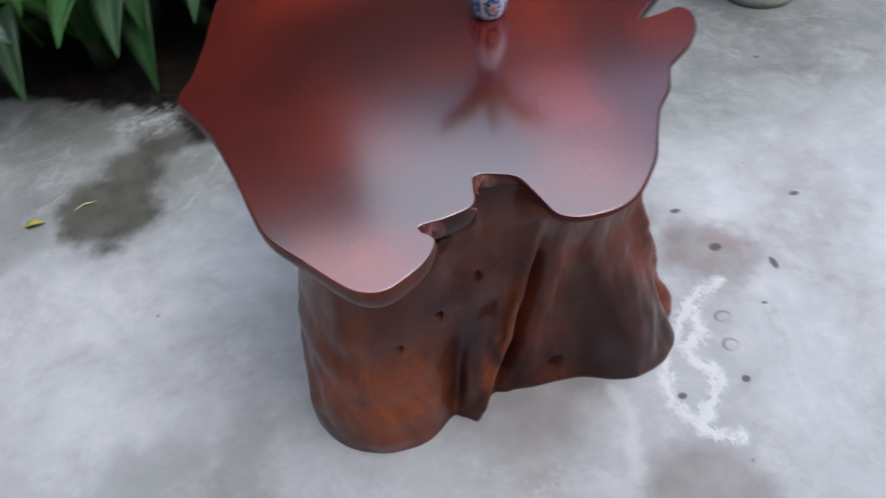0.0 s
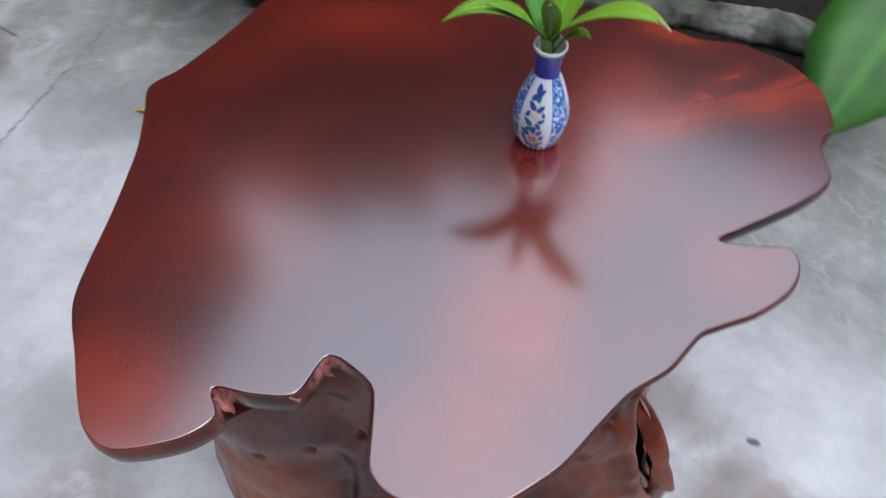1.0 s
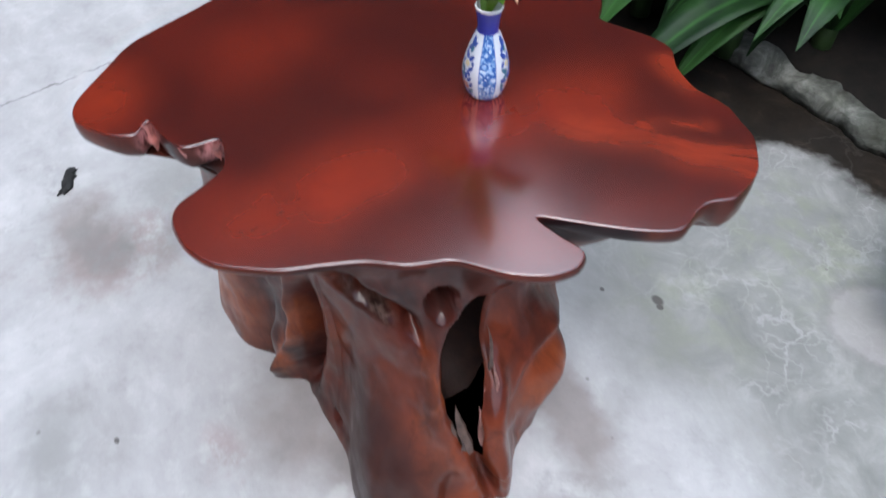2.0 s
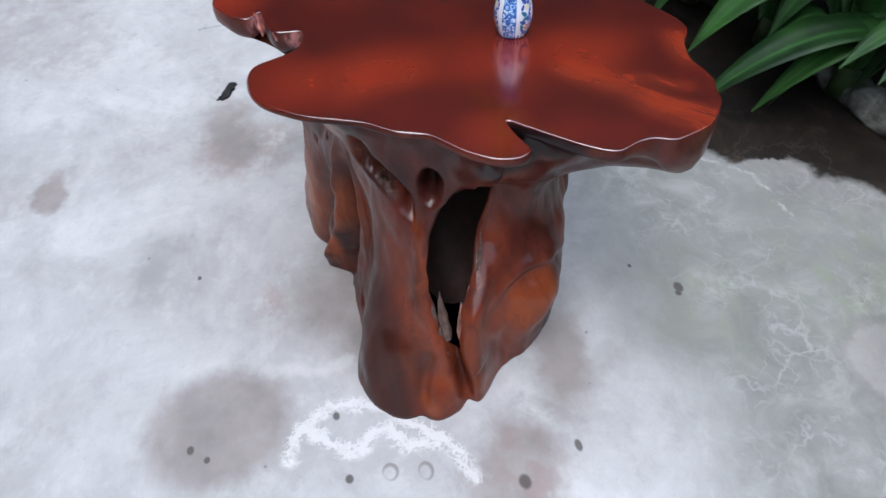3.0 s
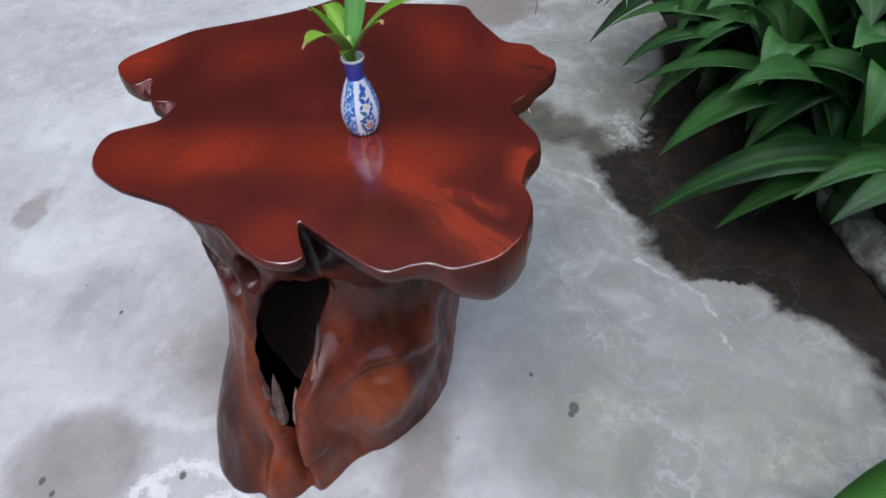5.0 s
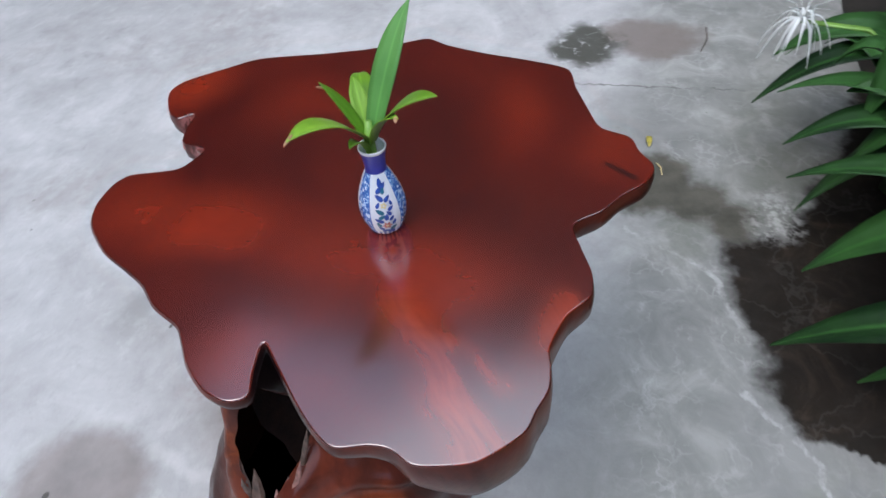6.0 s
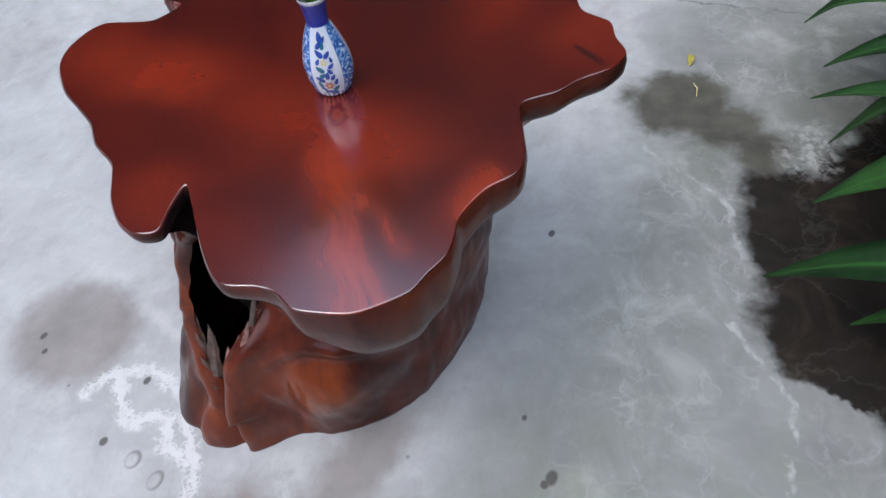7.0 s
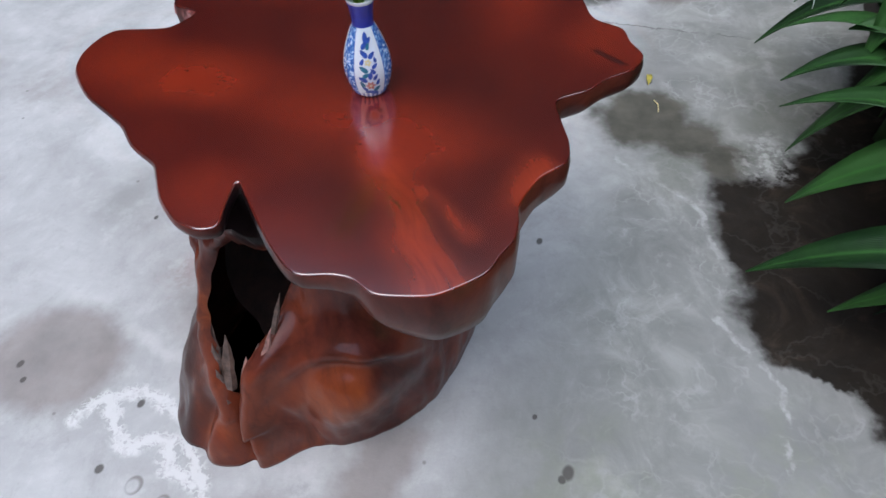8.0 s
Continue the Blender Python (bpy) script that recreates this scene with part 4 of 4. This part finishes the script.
def splinter(base, tip, width, depth, material, label):
    """A torn shard of wood, flat and jagged, from base to a split tip."""
    base, tip = Vector(base), Vector(tip)
    along = (tip - base).normalized()
    side = along.cross(Vector((1, 0.35, 0))).normalized()
    face = side.cross(along)
    b = bmesh.new()
    rows = []
    for i in range(9):
        t = i / 8
        c = base.lerp(tip, t) + face * (0.003 * math.sin(5 * t + width * 900))
        w = width * (1.0 - 0.35 * t if t < 0.6 else 0.79 * (1.02 - t) / 0.42) * random.uniform(0.82, 1.15)
        d = depth * (1.05 - t)
        rows.append([b.verts.new(c + side * (u * w / 2) + face * (v * d / 2)) for u, v in ((-1, 0.1), (-0.5, -0.8), (0.1, -0.5), (0.6, -1), (1, 0), (0.4, 0.8), (-0.3, 0.5))])
    for r0, r1 in zip(rows, rows[1:]):
        for k in range(7):
            b.faces.new((r0[k], r0[(k + 1) % 7], r1[(k + 1) % 7], r1[k]))
    b.faces.new(rows[-1])
    bmesh.ops.recalc_face_normals(b, faces=b.faces)
    return part("splinter", b, material, stump_table, label, smooth=False)


GREY_SHARD, PINK_SHARD = "grey-brown torn wood splinter", "raw pinkish torn wood splinter"
splinter((0.246, -0.188, 0.15), (0.216, -0.187, 0.262), 0.02, 0.012, M_SHARD, GREY_SHARD)
splinter((0.258, -0.182, 0.14), (0.228, -0.186, 0.235), 0.024, 0.013, M_SHARD, GREY_SHARD)
splinter((0.25, -0.168, 0.15), (0.218, -0.168, 0.246), 0.022, 0.012, M_SHARD, GREY_SHARD)
splinter((0.262, -0.175, 0.125), (0.25, -0.178, 0.2), 0.016, 0.01, M_SHARD, GREY_SHARD)
splinter((0.25, -0.128, 0.165), (0.215, -0.116, 0.242), 0.022, 0.012, M_PINK_SHARD, PINK_SHARD)
splinter((0.253, -0.14, 0.15), (0.226, -0.136, 0.218), 0.018, 0.011, M_PINK_SHARD, PINK_SHARD)
splinter((0.24, -0.108, 0.2), (0.205, -0.094, 0.275), 0.014, 0.01, M_PINK_SHARD, PINK_SHARD)
splinter((0.21, -0.1, 0.235), (0.172, -0.086, 0.32), 0.012, 0.009, M_SHARD, GREY_SHARD)

# torn flaps left hanging where the slab's edge broke away
FLAP = "raw pink torn sliver hanging at the slab's edge"
for base, tip, width in (((-0.163, -0.357, 0.567), (-0.156, -0.362, 0.53), 0.018), ((-0.089, -0.301, 0.567), (-0.087, -0.305, 0.54), 0.016), ((-0.103, -0.337, 0.565), (-0.101, -0.339, 0.548), 0.012)):
    splinter(base, tip, width, 0.009, M_FLAP, FLAP).name = "torn_flap"

# ---------- the little vase and its sprig ----------
VX, VY = 0.009, 0.010
vase = new("vase")
vase.location = (VX, VY, TOP_Z)
tagged(vase, "small blue and white painted porcelain bud vase on the table", "vase")
BODY = [(0.0, 0.0015), (0.016, 0.0015), (0.0185, 0.0), (0.0205, 0.001), (0.0225, 0.005), (0.0255, 0.014), (0.0278, 0.024), (0.0285, 0.033), (0.0278, 0.043), (0.0255, 0.054), (0.0222, 0.065), (0.0185, 0.075), (0.0152, 0.083), (0.0128, 0.088)]


def body_radius(z):
    pts = BODY[2:]
    return float(np.interp(z, [p[1] for p in pts], [p[0] for p in pts]))


fine = [BODY[0], BODY[1]] + [(body_radius(z), z) for z in np.linspace(0.0, 0.088, 40)]
part("body", lathe(fine, 96, 8, 0.035), M_VASE, vase, "white panels with blue painted flowers")
part("collar", lathe([(0.0126, 0.087), (0.0124, 0.0885), (0.0121, 0.091), (0.0124, 0.097), (0.0133, 0.105), (0.0147, 0.1125), (0.0154, 0.1155)], 64), M_BAND, vase, "plain cobalt blue neck band")
part("lip", lathe([(0.0154, 0.1155), (0.0161, 0.117), (0.0163, 0.1185), (0.0157, 0.1198), (0.0146, 0.1196), (0.0136, 0.117), (0.0118, 0.108), (0.0105, 0.095), (0.0105, 0.06), (0.0, 0.06)], 64), M_RIM, vase, "white glazed lip")


def painted(kind, turn, z, size, tilt, length=2.0, parent=None):
    """A brush mark on the vase's belly: an oval leaf shape, bent to the glaze."""
    b = bmesh.new()
    verts = []
    for i in range(14):
        a = 2 * math.pi * i / 14
        u, v = math.cos(a) * size * length / 2, math.sin(a) * size / 2 * (1 - 0.35 * math.cos(a))
        du, dz = u * math.cos(tilt) - v * math.sin(tilt), u * math.sin(tilt) + v * math.cos(tilt)
        zz = z + dz
        r = body_radius(zz) * 1.001 + 0.00035
        w = turn + du / r
        verts.append(b.verts.new((r * math.cos(w), r * math.sin(w), zz)))
    rc = body_radius(z) + 0.0005
    mid = b.verts.new((rc * math.cos(turn), rc * math.sin(turn), z))
    for i in range(14):
        b.faces.new((mid, verts[i], verts[(i + 1) % 14]))
    return part("brush_mark", b, kind, vase)


def flower_panel(turn):
    """One upright painted spray on a white panel."""
    for i in range(6):
        a = i * math.pi / 3
        painted(M_PINK, turn + 0.0038 / 0.0278 * math.cos(a), 0.022 + 0.0038 * math.sin(a), 0.0032, a, 1.4)
    painted(M_YELLOW, turn, 0.022, 0.003, 0, 1.0)
    for k, (du, z, tilt) in enumerate(((-0.24, 0.017, 2.4), (0.24, 0.016, 0.7), (-0.26, 0.031, 2.6), (0.2, 0.033, 0.9), (0.02, 0.036, 1.4), (-0.2, 0.044, 2.5), (0.22, 0.047, 0.6), (0.16, 0.06, 0.8), (-0.16, 0.062, 2.3), (0.05, 0.07, 1.3), (-0.08, 0.012, 0.2), (0.1, 0.0105, 2.8), (0.28, 0.026, 1.2), (-0.3, 0.024, 1.9), (-0.02, 0.079, 1.6), (0.14, 0.076, 0.9), (0.13, 0.041, 2.2), (-0.13, 0.0365, 0.5), (0.27, 0.054, 1.7), (-0.25, 0.053, 1.1), (-0.12, 0.071, 0.9))):
        painted(M_TEAL if k % 4 == 1 else M_INK, turn + 1.15 * du, z, (0.0042 if k < 16 else 0.0034) + 0.0008 * (k % 3), tilt, 2.0)
    for i in range(5):
        a = i * 2 * math.pi / 5
        painted(M_YELLOW, turn - 0.02 + 0.0026 / 0.026 * math.cos(a), 0.052 + 0.0026 * math.sin(a), 0.0026, a, 1.3)


for k in range(3):
    flower_panel(radians(VASE_TURN + 120 * k))

sprig = new("leaf_sprig")
sprig.location = (VX, VY, TOP_Z + 0.062)
tagged(sprig, "fresh green leafy cutting standing in the small vase", "plant cutting")


def tube(points, radii, sides=8):
    b = bmesh.new()
    rows = []
    for i, (p, r) in enumerate(zip(points, radii)):
        p = Vector(p)
        t = (Vector(points[min(i + 1, len(points) - 1)]) - Vector(points[max(i - 1, 0)])).normalized()
        s1 = t.orthogonal().normalized()
        s2 = t.cross(s1)
        rows.append([b.verts.new(p + (s1 * math.cos(2 * math.pi * k / sides) + s2 * math.sin(2 * math.pi * k / sides)) * r) for k in range(sides)])
    for a, c in zip(rows, rows[1:]):
        for k in range(sides):
            b.faces.new((a[k], a[(k + 1) % sides], c[(k + 1) % sides], c[k]))
    b.faces.new(rows[0][::-1])
    b.faces.new(rows[-1])
    bmesh.ops.recalc_face_normals(b, faces=b.faces)
    return b


part("stem", tube([(0, 0, 0.0), (0.001, -0.001, 0.03), (-0.003, -0.003, 0.06), (-0.007, -0.002, 0.085)], [0.006, 0.006, 0.0065, 0.004]), M_STEM, sprig)
MOUTH = Vector((VX, VY, TOP_Z + 0.062))


def sprig_leaf(base, tip, width, lift, material, shape=0.5, fold=0.12, twist=0.0):
    return part("leaf", blade(Vector(base), Vector(tip) - MOUTH, width, lift, shape=shape, fold=fold, twist=twist), material, sprig)


sprig_leaf((-0.005, 0.0, 0.062), (-0.078, 0.042, 0.815), 0.032, 0.014, M_SPRIG_TALL, 0.45, 0.1)
sprig_leaf((0.0, -0.002, 0.064), (0.104, -0.032, 0.758), 0.031, 0.020, M_SPRIG, 0.5, 0.1)
sprig_leaf((0.0, 0.003, 0.068), (0.03, 0.098, 0.773), 0.034, 0.014, M_SPRIG, 0.5, 0.1)
sprig_leaf((0.0, -0.003, 0.06), (0.009, -0.036, 0.763), 0.018, 0.004, M_SPRIG, 0.45, 0.3)
sprig_leaf((0.002, 0.002, 0.062), (0.047, 0.062, 0.755), 0.017, 0.012, M_SPRIG, 0.5)
sprig_leaf((0.003, -0.002, 0.05), (0.045, 0.001, 0.708), 0.016, 0.012, M_SPRIG, 0.5)
sprig_leaf((-0.004, -0.004, 0.064), (-0.045, -0.023, 0.738), 0.02, 0.006, M_SPRIG, 0.5, 0.25)
sprig_leaf((-0.004, 0.0, 0.06), (-0.082, -0.032, 0.718), 0.026, 0.024, M_SPRIG, 0.5)
for tip, back in (((0.104, -0.032, 0.758), (0.095, -0.029, 0.7605)), ((0.009, -0.036, 0.763), (0.008, -0.033, 0.755)), ((0.047, 0.062, 0.755), (0.044, 0.058, 0.7545))):
    part("dry_tip", blade(Vector(back) - MOUTH, Vector(tip) - MOUTH + Vector((0.004, -0.002, -0.003)), 0.004, 0.0, steps=5), M_DRY, sprig, "withered brown leaf tip")

# ---------- lilies along the bed ----------
random.seed(7)


def lily(x, y, z, count, reach, tips=(), face=None, spread=3.1, tall=0.0):
    """A clump of long strap leaves from one crown; tips: places where chosen leaves end."""
    plant = new("lily_plant")
    plant.location = (x, y, z)
    tagged(plant, "dark green lily clump with long arching strap leaves", "plant", group="lilies in the bed")
    o = Vector((x, y, z))
    part("crown", tube([(0, 0, -0.03), (0, 0, 0.04), (0, 0, 0.09)], [0.03, 0.026, 0.014]), M_CROWN, plant)
    for tip, width, lift in tips:
        t = Vector(tip) - o
        a = math.atan2(t.y, t.x)
        part("leaf", blade((0.03 * math.cos(a), 0.03 * math.sin(a), 0.06), t, 1.32 * width, lift, steps=16, shape=0.6, fold=0.12, twist=random.uniform(-0.25, 0.25)), M_LEAF, plant)
    for i in range(count):
        a = (face if face is not None else 0) + (i / count - 0.5) * 2 * spread + random.uniform(-0.25, 0.25)
        far = reach * random.uniform(0.6, 1.1)
        h = random.uniform(0.1, 0.45) + tall * random.uniform(0.4, 1.0)
        tip = (far * math.cos(a), far * math.sin(a), h)
        part("leaf", blade((0.03 * math.cos(a), 0.03 * math.sin(a), 0.06), tip, random.uniform(0.074, 0.112), random.uniform(0.1, 0.24), steps=12, shape=0.6, fold=random.uniform(0.08, 0.2), twist=random.uniform(-0.5, 0.5)), M_LEAF, plant)
    return plant


lily(-0.16, 1.22, 0.06, 13, 0.34, [((-0.272, 0.584, 0.09), 0.082, 0.17), ((-0.228, 0.725, 0.08), 0.066, 0.17), ((-0.29, 0.825, 0.03), 0.06, 0.18), ((-0.25, 0.885, 0.14), 0.062, 0.16), ((-0.2, 0.965, 0.1), 0.06, 0.16), ((-0.489, 0.812, 0.3), 0.07, 0.17), ((-0.03, 0.827, 0.275), 0.055, 0.12), ((-0.105, 0.79, 0.27), 0.05, 0.13)])
lily(-0.42, 1.12, 0.06, 13, 0.34, [((-0.41, 0.632, 0.15), 0.09, 0.17), ((-0.52, 0.79, 0.25), 0.07, 0.15), ((-0.40, 0.745, 0.32), 0.072, 0.12), ((-0.28, 0.715, 0.425), 0.072, 0.1), ((-0.505, 0.575, 0.29), 0.07, 0.13)])
lily(-0.70, 1.05, 0.05, 13, 0.34, [((-0.668, 0.66, 0.07), 0.075, 0.17), ((-0.8, 0.58, 0.28), 0.072, 0.12), ((-0.70, 0.60, 0.22), 0.07, 0.13)])
lily(-1.02, 1.06, 0.05, 13, 0.34, [((-0.92, 0.56, 0.17), 0.072, 0.15), ((-0.712, 0.807, 0.28), 0.068, 0.18), ((-1.05, 0.60, 0.22), 0.07, 0.14), ((-1.2, 0.66, 0.14), 0.066, 0.15)])
lily(-1.42, 1.12, 0.05, 13, 0.34)
lily(0.22, 1.42, 0.06, 9, 0.42)
lily(0.72, 1.40, 0.06, 9, 0.42)
lily(-0.12, 1.62, 0.06, 9, 0.55)
lily(-0.55, 1.50, 0.06, 9, 0.55)
lily(-0.95, 1.48, 0.06, 9, 0.55)
lily(-0.35, 1.95, 0.06, 9, 0.6)
lily(-0.85, 1.95, 0.06, 9, 0.6)
lily(0.35, 1.90, 0.06, 9, 0.55)
lily(-1.5, 1.7, 0.06, 9, 0.6)
for x, y in ((-1.2, 2.1), (-0.6, 2.2), (-0.1, 2.2), (0.4, 1.65), (-0.32, 1.42), (-0.78, 1.3), (0.05, 1.38), (-1.2, 1.45), (0.15, 2.35), (-0.35, 2.5), (-0.85, 2.45), (0.65, 1.95), (-0.58, 1.75)):
    lily(x, y, 0.06, 7, 0.42, tall=0.12)

for x, y in ((-0.3, 1.04), (-0.56, 0.98), (-0.84, 0.9)):
    lily(x, y, 0.05, 8, 0.27)

# white spider-lily bloom on its stalk
bloom = new("spider_lily_flower")
bloom.location = (-1.0, 0.98, 0.06)
tagged(bloom, "white spider lily bloom with thin drooping petals", "flower")
HEAD = Vector((0.04, -0.36, 0.30))
part("stalk", tube([(0, 0, 0), (0.01, -0.08, 0.17), (0.025, -0.22, 0.28), HEAD], [0.008, 0.007, 0.006, 0.005]), M_STEM, bloom)
random.seed(3)
for i in range(18):
    a = 2 * math.pi * i / 18 + random.uniform(-0.15, 0.15)
    far, fall = random.uniform(0.045, 0.078), random.uniform(0.02, 0.09)
    part("petal", blade(HEAD, HEAD + Vector((far * math.cos(a), far * math.sin(a), -fall)), 0.0055, random.uniform(0.03, 0.045), steps=10, shape=0.5, fold=0.1), M_PETAL, bloom)
for i in range(7):
    a = 2 * math.pi * i / 7
    part("stamen", tube([HEAD, HEAD + Vector((0.02 * math.cos(a), 0.02 * math.sin(a), 0.035)), HEAD + Vector((0.05 * math.cos(a), 0.05 * math.sin(a), 0.045))], [0.0012, 0.001, 0.0008], 5), M_PETAL, bloom)

# ---------- potted broad-leaved plant ----------
pot = new("plant_pot")
pot.location = (1.01, 0.76, 0)
tagged(pot, "dark mossy green pot with a bare cement foot", "pot")
part("body", lathe([(0.0, 0.03), (0.104, 0.03), (0.106, 0.036), (0.112, 0.1), (0.122, 0.2), (0.134, 0.27), (0.14, 0.272), (0.142, 0.28), (0.142, 0.3), (0.128, 0.3), (0.118, 0.25), (0.0, 0.25)], 64), M_POT, pot)
part("foot_rim", lathe([(0.0, 0.0), (0.108, 0.0), (0.112, 0.004), (0.112, 0.026), (0.106, 0.031), (0.0, 0.031)], 64), M_POT_RIM, pot, "bare pale cement foot")
shrub = new("broad_leaf_plant")
shrub.location = (1.01, 0.76, 0.25)
tagged(shrub, "bright green broad-leaved plant growing in the pot", "plant")
ORIGIN = Vector((1.01, 0.76, 0.25))
part("stem", tube([(0, 0, -0.03), (0.01, 0, 0.1), (0.0, 0.01, 0.2)], [0.012, 0.011, 0.008]), M_STEM, shrub)
for base, tip, width, lift in (((0.61, 1.02, 0.33), (0.452, 0.638, 0.11), 0.25, 0.05), ((0.85, 0.9, 0.45), (0.6, 0.98, 0.42), 0.13, 0.05), ((1.0, 0.9, 0.5), (0.98, 1.15, 0.45), 0.12, 0.05), ((1.1, 0.7, 0.5), (1.3, 0.62, 0.42), 0.12, 0.05), ((0.95, 0.65, 0.48), (0.93, 0.47, 0.5), 0.11, 0.05)):
    b, t = Vector(base) - ORIGIN, Vector(tip) - ORIGIN
    part("leaf", blade(b, t, width, lift, steps=18, shape=0.62, fold=0.06), M_LEAF_B, shrub)
    part("leaf_stalk", tube([(0.0, 0.0, 0.15), b * 0.55 + Vector((0, 0, 0.12)), b], [0.004, 0.0035, 0.003], 6), M_STEM, shrub)

# a second pot, farther off on the open concrete
far_pot = copy_thing(pot, pose(-2.0, -1.52, 0, 0, 0, 40) @ Matrix.Scale(1.25, 4))
tagged(far_pot, "dark round plant pot standing apart on the concrete", "pot")

# ---------- litter on the floor ----------
random.seed(11)
bm = bmesh.new()
bmesh.ops.create_icosphere(bm, subdivisions=3, radius=1)
for v in bm.verts:
    d = 1 + 0.6 * noise.noise(v.co * 2.3) + 0.3 * noise.noise(v.co * 6)
    bend = 0.012 * math.sin(v.co.x * 2.2)
    v.co = (v.co.x * 0.034 * d, v.co.y * 0.014 * d + bend, max(0.0, 0.004 + v.co.z * 0.007 * d))
scrap = tagged(part("charred_scrap", bm, M_BLACK), "small shrivelled black scrap lying on concrete", "debris")
scrap.matrix_world = pose(-0.80, -0.526, 0.0, 0, 0, 125)

fallen = tagged(part("fallen_leaf", blade((-0.022, 0, 0.004), (0.022, 0.004, 0.003), 0.016, 0.006, steps=8, fold=0.25), M_FALLEN), "small curled yellow leaf fallen on the concrete", "leaf")
fallen.location = (-0.955, 0.345, 0.0)
twig = tagged(part("twig", tube([(0, 0, 0.003), (0.02, 0.012, 0.006), (0.045, 0.016, 0.003)], [0.0016, 0.0014, 0.001], 6), M_YELLOW), "thin pale twig lying on the concrete", "twig")
twig.location = (-0.87, 0.37, 0.0)
twig2 = tagged(part("twig", tube([(0, 0, 0.003), (0.07, 0.003, 0.005), (0.15, -0.015, 0.003)], [0.002, 0.0018, 0.0012], 6), M_TWIG), "thin dark twig lying on the concrete", "twig")
twig2.location = (-1.58, 0.49, 0.0)
